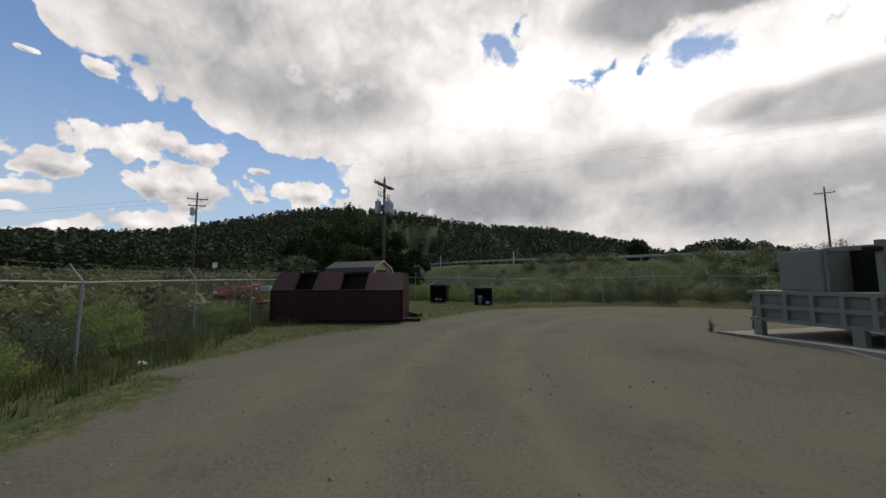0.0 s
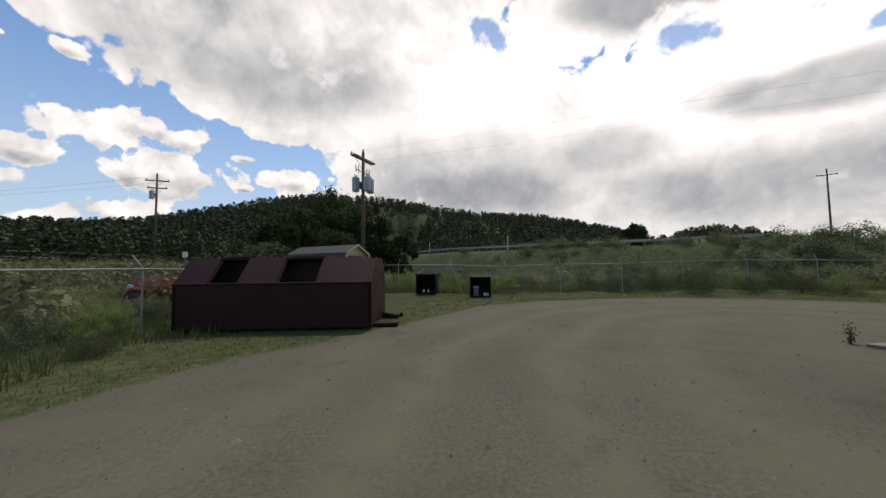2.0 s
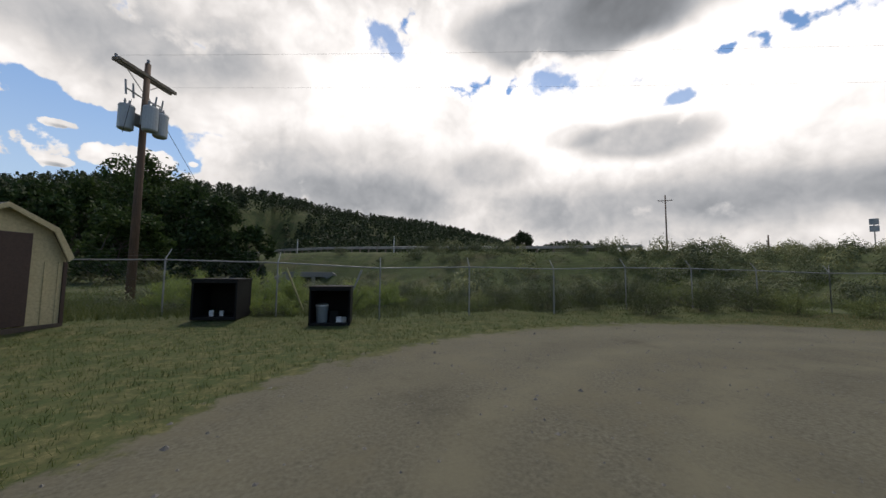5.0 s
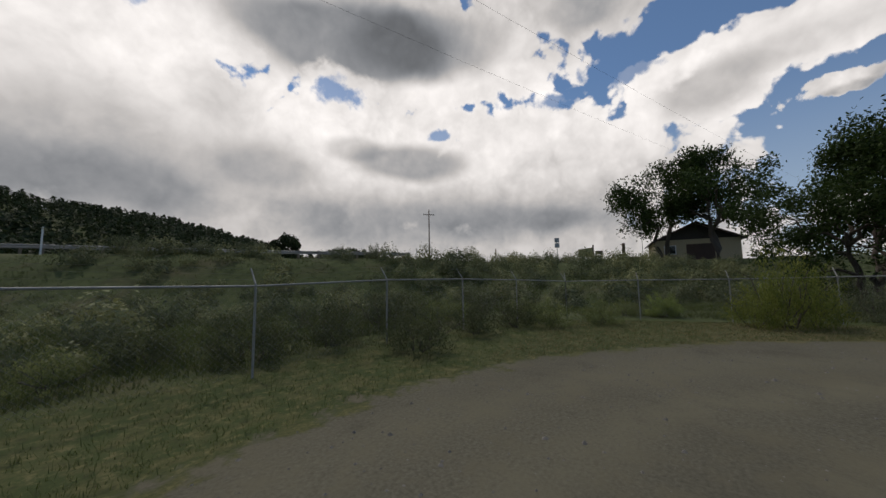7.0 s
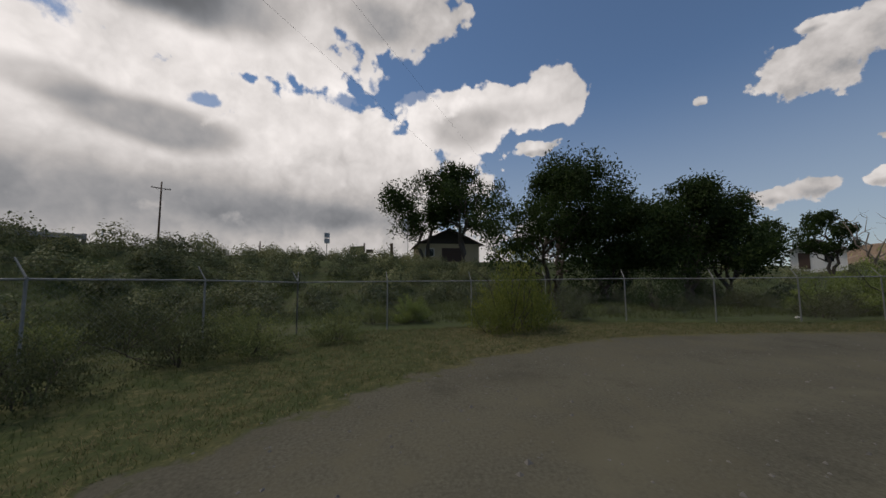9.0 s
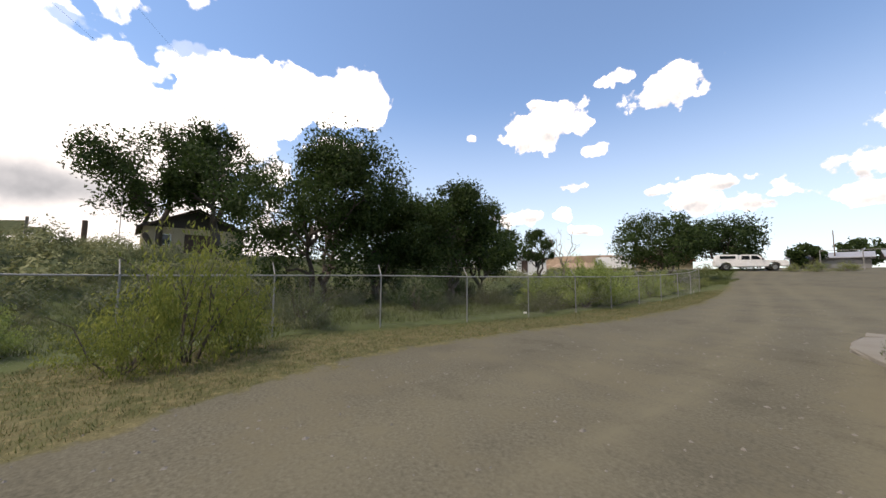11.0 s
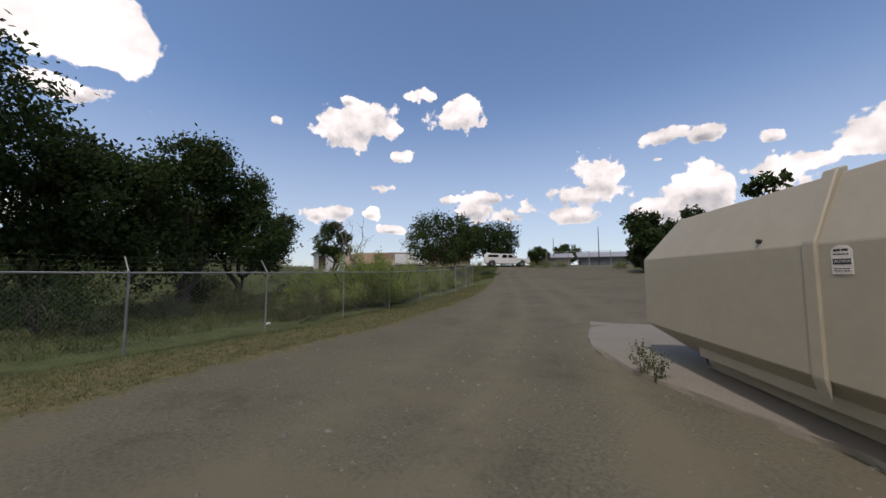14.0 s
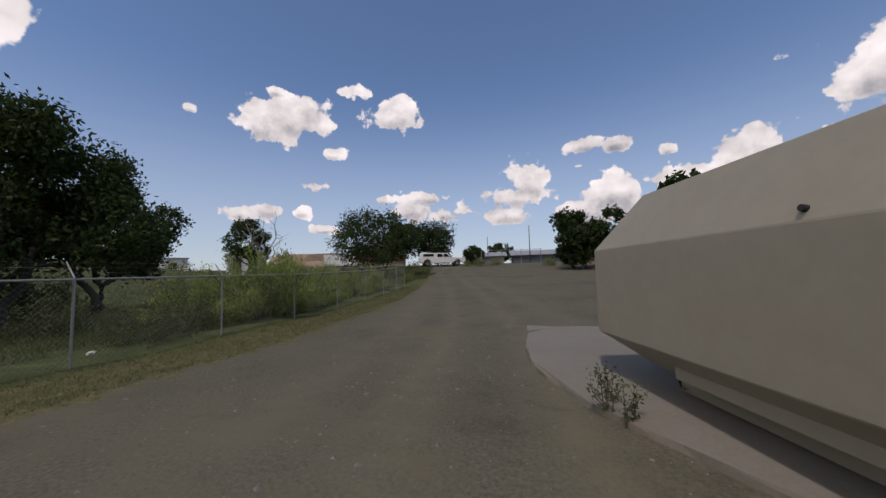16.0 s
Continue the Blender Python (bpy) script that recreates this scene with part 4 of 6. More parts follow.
# ---- maroon recycling bin ----
rb = thing("recycling_bin", "dull maroon steel recycling bin with two hatches open beside gravel", "recycling bin", (-1.33, 11.0, 0.0), 91.0)
DEPTH, LONG = 2.4, 4.22
FRONT, RIDGE = 1.04, 1.60
bm = B()
prism(bm, [(0, 0.06), (0.04, 0.06), (0.04, FRONT), (0, FRONT)], 0, LONG)
part("front_panel", bm, MAROON, rb)
bm = B()
prism(bm, [(DEPTH - 0.04, 0.06), (DEPTH, 0.06), (DEPTH, FRONT), (1.88, RIDGE), (1.86, RIDGE - 0.03), (DEPTH - 0.04, FRONT - 0.02)], 0, LONG)
part("back_panel", bm, MAROON, rb)
bm = B()
prism(bm, [(0.56, RIDGE - 0.02), (1.88, RIDGE - 0.02), (1.88, RIDGE + 0.02), (0.56, RIDGE + 0.02)], 0, LONG)
part("roof_panel", bm, MAROON, rb)
for y in (0.0, LONG - 0.05):
    bm = B()
    prism(bm, [(0.0, 0.06), (DEPTH, 0.06), (DEPTH, FRONT), (1.88, RIDGE), (0.56, RIDGE), (0.0, FRONT)], y - 0.012, y + 0.062)
    part("end_panel", bm, MAROON, rb)
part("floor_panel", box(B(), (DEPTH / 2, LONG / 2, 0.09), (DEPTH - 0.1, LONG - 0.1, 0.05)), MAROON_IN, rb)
# added plate, coloured dark so the open hatches look shaded within
part("inner_back", box(B(), (0.95, LONG / 2, 0.85), (0.03, LONG - 0.2, 1.5)), MAROON_IN, rb, "plate coloured dark for the shade inside the bin")
cuts = [0.05, 1.20, 2.05, 2.90, 3.52, 4.17]
for i, (a, b) in enumerate(zip(cuts, cuts[1:])):
    if i in (1, 3):
        bm = box(B(), (1.28, (a + b) / 2, RIDGE + 0.05), (0.80, b - a - 0.05, 0.03), bevel=0.008)
        part("open_hatch", bm, MAROON, rb, "hatch folded back on the roof")
    else:
        bm = B()
        prism(bm, [(-0.015, FRONT + 0.0), (0.02, FRONT - 0.02), (0.575, RIDGE - 0.02), (0.56, RIDGE + 0.025)], a + 0.015, b - 0.015)
        part("closed_hatch", bm, MAROON, rb)
for y in cuts:
    bm = B()
    prism(bm, [(0.0, FRONT - 0.03), (0.03, FRONT - 0.05), (0.60, RIDGE - 0.05), (0.57, RIDGE - 0.02)], y - 0.02, y + 0.02)
    part("hatch_frame", bm, MAROON, rb)
part("front_lip", rod(B(), (-0.012, 0, FRONT), (-0.012, LONG, FRONT), 0.022, n=8), MAROON, rb)
for x in (0.35, 2.1):
    part("skid", box(B(), (x, LONG / 2 - 0.2, 0.05), (0.14, LONG + 0.7, 0.10), bevel=0.01), BLACKSTEEL, rb)
part("hitch_frame", box(B(), (0.45, -0.30, 0.06), (0.36, 0.52, 0.06), bevel=0.015), BLACKSTEEL, rb, "black steel hitch plate")
part("hitch_frame", box(B(), (1.75, -0.26, 0.08), (0.34, 0.44, 0.07), bevel=0.015), BLACKSTEEL, rb, "black steel hitch plate")
part("hitch_hook", rod(B(), (1.2, -0.05, 0.22), (1.2, -0.4, 0.14), 0.035, n=8), BLACKSTEEL, rb)


# ---- two open steel boxes with rubbish in them ----
def steel_box(x, y, turn, label):
    z = land(x + 0.4, y + 0.4) + 0.0
    t = thing("steel_box", label, "steel box", (x, y, z), turn, group="open steel boxes")
    W, D, Hh = 0.97, 0.90, 0.93
    part("floor_panel", box(B(), (W / 2, D / 2, 0.03), (W, D, 0.06)), BLACKSTEEL, t)
    part("roof_panel", box(B(), (W / 2, D / 2, Hh), (W + 0.03, D + 0.03, 0.05), bevel=0.01), BLACKSTEEL, t)
    for px in (0.02, W - 0.02):
        part("side_panel", box(B(), (px, D / 2, Hh / 2), (0.045, D, Hh - 0.04), bevel=0.008), BLACKSTEEL, t)
    part("back_panel", box(B(), (W / 2, D - 0.02, Hh / 2), (W - 0.08, 0.03, Hh - 0.05)), BLACKSTEEL, t)
    part("top_lip", box(B(), (W / 2, 0.0, Hh - 0.05), (W, 0.03, 0.06), bevel=0.008), BLACKSTEEL, t)
    part("pale_strip", box(B(), (W * 0.62, D - 0.1, Hh + 0.028), (0.5, 0.05, 0.012)), GALV, t, "pale grey strip near the back roof edge")
    return t, z


box_r, box_rz = steel_box(1.75, 19.31, -9, "open-fronted black steel box holding a bucket and cartons on grass")
box_l, box_lz = steel_box(-0.80, 19.86, -10, "open-fronted black steel box with two small cartons on grass")


def bucket(x, y, z, r, h):
    t = thing("bucket", "pale blue-grey plastic bucket standing inside a steel box", "bucket", (x, y, z))
    part("body", rod(B(), (0, 0, 0), (0, 0, h), r * 0.86, r, 20), JUGBLUE, t)
    part("lid", rod(B(), (0, 0, h), (0, 0, h + 0.025), r * 1.04, r * 1.04, 20), WHITEPAINT, t, "white lid")
    bm = B()
    for i in range(10):
        a0, a1 = math.pi * i / 10, math.pi * (i + 1) / 10
        rod(bm, (r * math.cos(a0), -0.01, h + 0.02 + 0.05 * math.sin(a0)), (r * math.cos(a1), -0.01, h + 0.02 + 0.05 * math.sin(a1)), 0.005, n=5)
    part("handle", bm, GALV, t)


def carton(x, y, z, s, turn, mat, label):
    t = thing("carton", label, "carton", (x, y, z), turn, group="cartons in the boxes")
    part("body", box(B(), (0, 0, s[2] / 2), s, bevel=0.006), mat, t)
    part("flap", box(B(), (0, 0, s[2] + 0.006), (s[0] * 0.96, s[1] * 0.5, 0.008)), mat, t)


bucket(2.06, 19.55, box_rz + 0.06, 0.15, 0.40)
carton(2.34, 19.53, box_rz + 0.06, (0.20, 0.16, 0.26), 10, BLACKSTEEL, "dark small appliance case inside a steel box")
carton(2.46, 19.38, box_rz + 0.06, (0.12, 0.10, 0.13), -12, WHITEPAINT, "small white carton inside a steel box")
carton(2.58, 19.36, box_rz + 0.06, (0.10, 0.08, 0.12), 25, STICKER, "small off-white carton inside a steel box")
carton(-0.42, 20.05, box_lz + 0.06, (0.09, 0.08, 0.13), 5, WHITEPAINT, "small white carton inside a dark box")
carton(-0.20, 20.02, box_lz + 0.06, (0.08, 0.07, 0.12), -8, STICKER, "small grey carton inside a dark box")


# ---- shed ----
SHED = (-3.45, 18.9)
shed = thing("garden_shed", "small cream wooden shed with a dark brown gambrel roof", "shed", (*SHED, land(*SHED)), 62)
hw, ln = 1.0, 3.5
gam = [(-hw, 0.1), (hw, 0.1), (hw, 1.4), (0.72, 1.98), (0, 2.36), (-0.72, 1.98), (-hw, 1.4)]
part("front_wall", prism(B(), gam, 0.0, 0.05), CREAM, shed)
part("back_wall", prism(B(), gam, ln - 0.05, ln), CREAM, shed)
for s in (-1, 1):
    part("side_wall", box(B(), (s * (hw - 0.03), ln / 2, 0.72), (0.05, ln - 0.1, 1.26)), CREAM, shed)
    part("corner_trim", box(B(), (s * (hw - 0.02), -0.012, 0.72), (0.06, 0.04, 1.25)), DOORBROWN, shed)
arch = gam[2:]
shell = [(x * 1.03, z + 0.035) for x, z in arch] + [(x, z - 0.005) for x, z in arch[::-1]]
part("roof", prism(B(), shell, -0.12, ln + 0.1), SHINGLE, shed)
trim = [(x * 1.035, z + 0.04) for x, z in arch] + [(x * 0.95, z - 0.05) for x, z in arch[::-1]]
part("barge_trim", prism(B(), trim, -0.15, -0.115), CREAM, shed, "cream barge board under the roof edge")
part("door", box(B(), (-0.05, -0.02, 1.0), (0.95, 0.05, 1.75), bevel=0.01), DOORBROWN, shed, "brown plank door")
part("sill_beam", box(B(), (0, ln / 2, 0.04), (2 * hw + 0.02, ln + 0.06, 0.13)), BROWNWALL, shed)
for k in range(9):
    part("batten", box(B(), (-hw + 0.12 + k * 0.22, -0.008, 0.72), (0.022, 0.016, 1.24)), CREAM, shed)


# ---- vehicles ----
def wheel(parent, x, y, r, w, rim):
    bm = B()
    prof = [(0.62, -0.5), (0.93, -0.5), (1.0, -0.3), (1.0, 0.3), (0.93, 0.5), (0.62, 0.5)]
    n = 24
    ring = [[bm.verts.new((x + r * q * math.cos(2 * math.pi * i / n), y + w * v, r + r * q * math.sin(2 * math.pi * i / n))) for q, v in prof] for i in range(n)]
    for i in range(n):
        a, b = ring[i], ring[(i + 1) % n]
        for k in range(len(prof) - 1):
            bm.faces.new((a[k], a[k + 1], b[k + 1], b[k]))
    bmesh.ops.recalc_face_normals(bm, faces=bm.faces[:])
    t = part("wheel", bm, RUBBER, parent, "", True)
    bm = B()
    rod(bm, (x, y - w * 0.32, r), (x, y + w * 0.32, r), r * 0.63, n=20)
    rod(bm, (x, y - w * 0.42, r), (x, y + w * 0.42, r), r * 0.22, n=12)
    part("rim", bm, rim, t)


OLD = (-8.95, 16.3)
old = thing("old_truck", "derelict old truck with faded orange-red hood in tall weeds", "truck", (*OLD, land(*OLD) - 0.24), 4)
bm = B()
prism(bm, [(-1.75, 0.72), (-1.72, 1.18), (-1.55, 1.30), (-0.15, 1.38), (0.0, 1.42), (0.0, 0.62), (-1.7, 0.62)], -0.48, 0.48)
bmesh.ops.bevel(bm, geom=bm.edges[:], offset=0.07, segments=3, affect="EDGES")
part("hood", bm, ORANGE, old, "", True)
for s in (-1, 1):
    bm = B()
    arc = [(-1.35 + 0.56 * math.cos(a), 0.42 + 0.58 * math.sin(a)) for a in np.linspace(math.pi * 1.02, 0.25, 12)] + [(-0.55, 0.42), (0.1, 0.38)]
    inner = [(x * 0.99 + 0.0, z - 0.09) for x, z in arc[::-1]]
    prism(bm, arc + inner, s * 0.50 - 0.16, s * 0.50 + 0.2)
    part("fender", bm, ORANGE, old, "", True)
    part("headlamp", rod(B(), (-1.62, s * 0.62, 0.98), (-1.42, s * 0.62, 0.98), 0.11, 0.07, 14), CHROME, old)
    for x in (-1.35, 1.45):
        wheel(old, x, s * 0.72, 0.39, 0.2, RUST)
part("firewall", box(B(), (0.04, 0, 0.98), (0.07, 1.3, 0.78), bevel=0.02), RUST, old, "dark rusted firewall")
part("floor_pan", box(B(), (0.62, 0, 0.55), (1.1, 1.35, 0.08), bevel=0.02), RUST, old)
part("seat_back", box(B(), (0.95, 0, 0.86), (0.16, 1.1, 0.5), bevel=0.05), BLACKSTEEL, old)
part("steering_column", rod(B(), (0.08, 0.3, 0.95), (0.46, 0.3, 1.26), 0.025, n=8), BLACKSTEEL, old)
part("steering_wheel", rod(B(), (0.45, 0.3, 1.25), (0.48, 0.3, 1.275), 0.19, n=18), BLACKSTEEL, old)
# pale box added to stand in for a light spot behind the hood
part("pale_box", box(B(), (0.62, -0.45, 1.18), (0.42, 0.34, 0.28), bevel=0.05), TANKGREY, old, "pale box added for a light spot behind the hood")
part("grille", box(B(), (-1.77, 0, 0.95), (0.05, 0.6, 0.46), bevel=0.02), RUST, old)
part("bed", box(B(), (1.85, 0, 0.62), (1.3, 1.4, 0.3), bevel=0.03), RUST, old)
part("pale_panel", box(B(), (2.3, -0.5, 0.98), (0.06, 0.5, 0.5), bevel=0.02), TANKGREY, old)

TRUCK = (24.0, -42.8)
tr = thing("pickup_truck", "white crew-cab pickup truck with a camper shell on gravel", "truck", (*TRUCK, land(*TRUCK)), 205)
bm = B()
prism(bm, [(-3.3, 0.55), (-3.3, 1.22), (-1.0, 1.26), (1.35, 1.26), (3.15, 1.16), (3.3, 1.05), (3.32, 0.55), (2.65, 0.5), (2.5, 0.86), (2.1, 1.0), (1.7, 0.86), (1.55, 0.48), (-1.75, 0.48), (-1.9, 0.86), (-2.3, 1.0), (-2.7, 0.86), (-2.85, 0.5)], -0.98, 0.98)
bmesh.ops.bevel(bm, geom=bm.edges[:], offset=0.03, segments=2, affect="EDGES")
part("body", bm, WHITEPAINT, tr)
bm = B()
prism(bm, [(-1.0, 1.24), (1.40, 1.24), (0.75, 1.86), (-0.85, 1.90), (-0.98, 1.8)], -0.86, 0.86)
bmesh.ops.bevel(bm, geom=bm.edges[:], offset=0.06, segments=3, affect="EDGES")
part("cab_roof", bm, WHITEPAINT, tr)
bm = B()
prism(bm, [(-3.28, 1.22), (-1.06, 1.22), (-1.10, 1.92), (-3.05, 1.95)], -0.9, 0.9)
bmesh.ops.bevel(bm, geom=bm.edges[:], offset=0.06, segments=3, affect="EDGES")
part("camper_shell", bm, WHITEPAINT, tr)
for s in (-1, 1):
    for a, b in ((-0.82, -0.05), (0.08, 0.95)):
        bm = B()
        prism(bm, [(a, 1.30), (b, 1.30), (min(b, 0.62), 1.74), (a + 0.05, 1.78)], s * 0.865 - 0.012, s * 0.865 + 0.012)
        part("side_window", bm, GLASS, tr)
    part("shell_window", box(B(), (-2.1, s * 0.905, 1.58), (1.5, 0.02, 0.36)), GLASS, tr)
    part("mirror", box(B(), (1.05, s * 1.08, 1.35), (0.12, 0.18, 0.22), bevel=0.03), BLACKSTEEL, tr)
    part("headlight", box(B(), (3.27, s * 0.78, 0.98), (0.1, 0.3, 0.22), bevel=0.03), CHROME, tr)
    for x in (-2.3, 2.1):
        wheel(tr, x, s * 0.86, 0.41, 0.27, CHROME)
part("windscreen", box(B(), (0, 0, 0), (0.02, 1.5, 0.74), pose(1.09, 0, 1.55, 0, -46, 0)), GLASS, tr)
part("bumper", box(B(), (3.34, 0, 0.60), (0.12, 1.9, 0.22), bevel=0.04), CHROME, tr)
part("grille", box(B(), (3.33, 0, 0.92), (0.05, 1.1, 0.26), bevel=0.02), BLACKSTEEL, tr)


# ---- buildings and signs ----
def gable_house(name, label, x, y, turn, w, d, eave, ridge, wall, roof, openings, lift=0.0):
    """Gable front faces local -y."""
    h = thing(name, label, "house", (x, y, land(x, y) - 0.1 + lift), turn)
    part("wall", prism(B(), [(-w / 2, -1.1), (w / 2, -1.1), (w / 2, eave), (0, ridge), (-w / 2, eave)], 0, d), wall, h)
    part("gable_board", prism(B(), [(-w / 2 + 0.1, eave + 0.04), (w / 2 - 0.1, eave + 0.04), (0, ridge - 0.06)], -0.05, -0.004), roof, h, "dark boarded gable")
    for s in (-1, 1):
        e = Vector((s * w / 2, 0, eave))
        slope_v = Vector((s * w / 2, 0, eave - ridge))
        k = slope_v.normalized() * 0.45
        bm = B()
        prism(bm, [(0, ridge + 0.02), (e.x + k.x, eave + k.z + 0.02), (e.x + k.x, eave + k.z + 0.13), (0, ridge + 0.14)], -0.5, d + 0.4)
        part("roof", bm, roof, h)
        bm = B()
        prism(bm, [(0, ridge - 0.08), (e.x + k.x, eave + k.z - 0.1), (e.x + k.x, eave + k.z + 0.02), (0, ridge + 0.02)], -0.53, -0.47)
        part("barge_board", bm, DOORBROWN, h)
    for kind, ox, oz, ow, oh in openings:
        o = part(kind, box(B(), (ox, -0.02, oz + oh / 2), (ow, 0.06, oh)), GLASS if kind == "window" else DOORBROWN, h)
        bm = B()
        for sx in (-1, 1):
            box(bm, (ox + sx * (ow / 2 + 0.04), -0.035, oz + oh / 2), (0.08, 0.08, oh + 0.16))
        for sz in (0, 1):
            box(bm, (ox, -0.035, oz + sz * oh + (0.04 if sz else -0.04)), (ow, 0.08, 0.08))
        part("frame", bm, WHITEPAINT if kind == "window" else DOORBROWN, o)
    return h


gable_house("bungalow", "small tan stucco bungalow with a dark gable roof under elms", 49.5, 11.2, -83, 7.2, 7.5, 2.0, 3.7, STUCCO, SHINGLE,
            [("garage_door", 0.3, 0.0, 2.2, 1.45), ("window", -2.3, 0.6, 0.9, 0.8)], 0.45)
w_house = gable_house("white_house", "small white gabled house behind trees", 52.0, -37.0, -140, 5.0, 6.0, 2.5, 3.8, WHITEPAINT, TINROOF, [("window", 1.0, 0.9, 0.8, 1.0), ("door", -1.2, 0.1, 0.9, 2.0)], 0.5)
gable_house("low_house", "low blue-grey house with a pale tin roof and porch", 14.0, -58.0, 95, 6.0, 9.0, 2.1, 2.9, BLUEWALL, TINROOF, [("window", -1.0, 0.7, 1.4, 1.1), ("door", 2.6, 0.1, 0.9, 1.9)], -0.7)
gable_house("tin_shed", "long low grey shed with a tin roof", 23.0, -62.0, 92, 5.0, 7.5, 2.0, 2.7, CERAMIC, TINROOF, [("door", 0.0, 0.1, 2.2, 1.7)], -0.6)
gable_house("red_roof_house", "low house with a red roof behind a tree", 41.5, -53.0, 113, 6.0, 8.0, 1.7, 2.7, STUCCO, REDROOF, [("window", -2.0, 0.8, 1.0, 0.9), ("window", 2.0, 0.8, 1.0, 0.9)])

TRL = (43.0, -48.0)
tl = thing("box_trailer", "long white box trailer parked in the field", "trailer", (*TRL, land(*TRL)), 28)
part("body", box(B(), (0, 0, 1.55), (5.6, 2.3, 1.9), bevel=0.05), WHITEPAINT, tl)
part("roll_door", box(B(), (-0.3, 1.16, 1.35), (4.6, 0.03, 1.5)), WHITEPAINT, tl)
for x in (-2.72, 2.72):
    part("corner_post", box(B(), (x, 1.16, 1.55), (0.10, 0.05, 1.9)), GALV, tl)
for s in (-1, 1):
    for x in (-1.2, -0.2):
        wheel(tl, x, s * 1.0, 0.38, 0.22, RUST)
part("chassis", box(B(), (0, 0, 0.46), (5.4, 1.6, 0.14)), BLACKSTEEL, tl)
part("stand", rod(B(), (2.7, 0, 0), (2.7, 0, 0.5), 0.05, n=8), BLACKSTEEL, tl)

sg = thing("road_sign", "grey two-panel road sign on a thin post", "sign", (46.2, 24.4, land(46.2, 24.4) + 0.2), -60)
part("post", rod(B(), (0, 0, -0.9), (0, 0, 2.9), 0.04, n=8), GALV, sg)
for z in (2.05, 2.65):
    part("panel", box(B(), (0, -0.05, z), (0.55, 0.02, 0.52), bevel=0.008), GUARD, sg)
bb = thing("notice_board", "faded yellow board on a dark frame above the scrub", "sign board", (49.4, 21.9, land(49.4, 21.9) + 0.5), -66)
part("board", prism(B(), [(-0.85, 0.5), (0.75, 0.5), (0.75, 1.65), (-0.85, 1.45)], -0.04, 0.04), SIGNYELLOW, bb)
part("post", box(B(), (0.85, 0, 0.45), (0.16, 0.16, 3.0), bevel=0.02), ARMWOOD, bb)
part("post", box(B(), (-0.7, 0.08, 0.0), (0.1, 0.1, 2.0)), ARMWOOD, bb)
sb = thing("small_sign", "small dark sign on two short legs", "sign", (48.6, 20.3, land(48.6, 20.3) + 0.5), -66)
part("panel", box(B(), (0, 0, 0.95), (0.8, 0.04, 0.42), bevel=0.01), BROWNWALL, sb)
for x in (-0.3, 0.3):
    part("leg", box(B(), (x, 0.04, 0.0), (0.06, 0.05, 1.8)), BROWNWALL, sb)
st = thing("stub_post", "short thick dark wooden post", "post", (46.6, 17.6, land(46.6, 17.6)))
part("post", rod(B(), (0, 0, -0.3), (0, 0, 2.3), 0.16, 0.15, 12), POLEWOOD, st)
lp = thing("flag_pole", "tall thin pale metal pole among the elms", "pole", (47.3, 15.9, land(47.3, 15.9)))
part("pole", rod(B(), (0, 0, -0.3), (0, 0, 6.2), 0.035, 0.025, 8), GALV, lp)
rs = thing("white_sign", "small white road sign far off on the hillside", "sign", (-42.0, 62.0, land(-42.0, 62.0)), 32)
part("panel", box(B(), (0, -0.04, 2.2), (0.75, 0.02, 0.9), bevel=0.01), WHITEPAINT, rs)
part("post", rod(B(), (0, 0, -0.2), (0, 0, 2.6), 0.04, n=8), GALV, rs)

gf = thing("yard_gate", "grey steel-framed chain gate before the far houses", "gate", (15.5, -48.5, land(15.5, -48.5)), 4)
for x in (-6, -3, 0, 3.2):
    part("post", rod(B(), (x, 0, -0.3), (x, 0, 2.3), 0.05, n=8), GALV, gf)
for z in (2.2,):
    part("rail", rod(B(), (-6, 0, z), (3.2, 0, z), 0.03, n=8), GALV, gf)


hm = thing("mobile_home", "low white mobile home among far trees", "house", (60.0, -30.0, land(60.0, -30.0)), -125)
part("body", box(B(), (0, 0, 1.6), (7.0, 3.0, 2.3), bevel=0.05), WHITEPAINT, hm)
part("roof", box(B(), (0, 0, 2.82), (7.3, 3.3, 0.14), bevel=0.03), TINROOF, hm)
for x in (-2.3, -0.6, 1.9):
    part("window", box(B(), (x, -1.51, 1.8), (0.9, 0.03, 0.8)), GLASS, hm)
part("skirt", box(B(), (0, 0, 0.25), (6.9, 2.9, 0.5)), BROWNWALL, hm)


def litter(label, x, y, size, seed):
    rng = random.Random(seed)
    bm = B()
    bmesh.ops.create_icosphere(bm, subdivisions=2, radius=size)
    for v in bm.verts:
        v.co *= rng.uniform(0.55, 1.1)
        v.co.z = v.co.z * 0.5 + size * 0.4
    ob = single("litter", bm, STICKER, label, "litter", "scraps of litter")
    ob.matrix_basis = pose(x, y, land(x, y), 0, 0, seed * 40)


litter("crumpled white paper scrap in the weeds", -4.9, 5.6, 0.09, 1)
litter("crumpled white paper scrap by the fence foot", 21.6, 0.6, 0.08, 2)


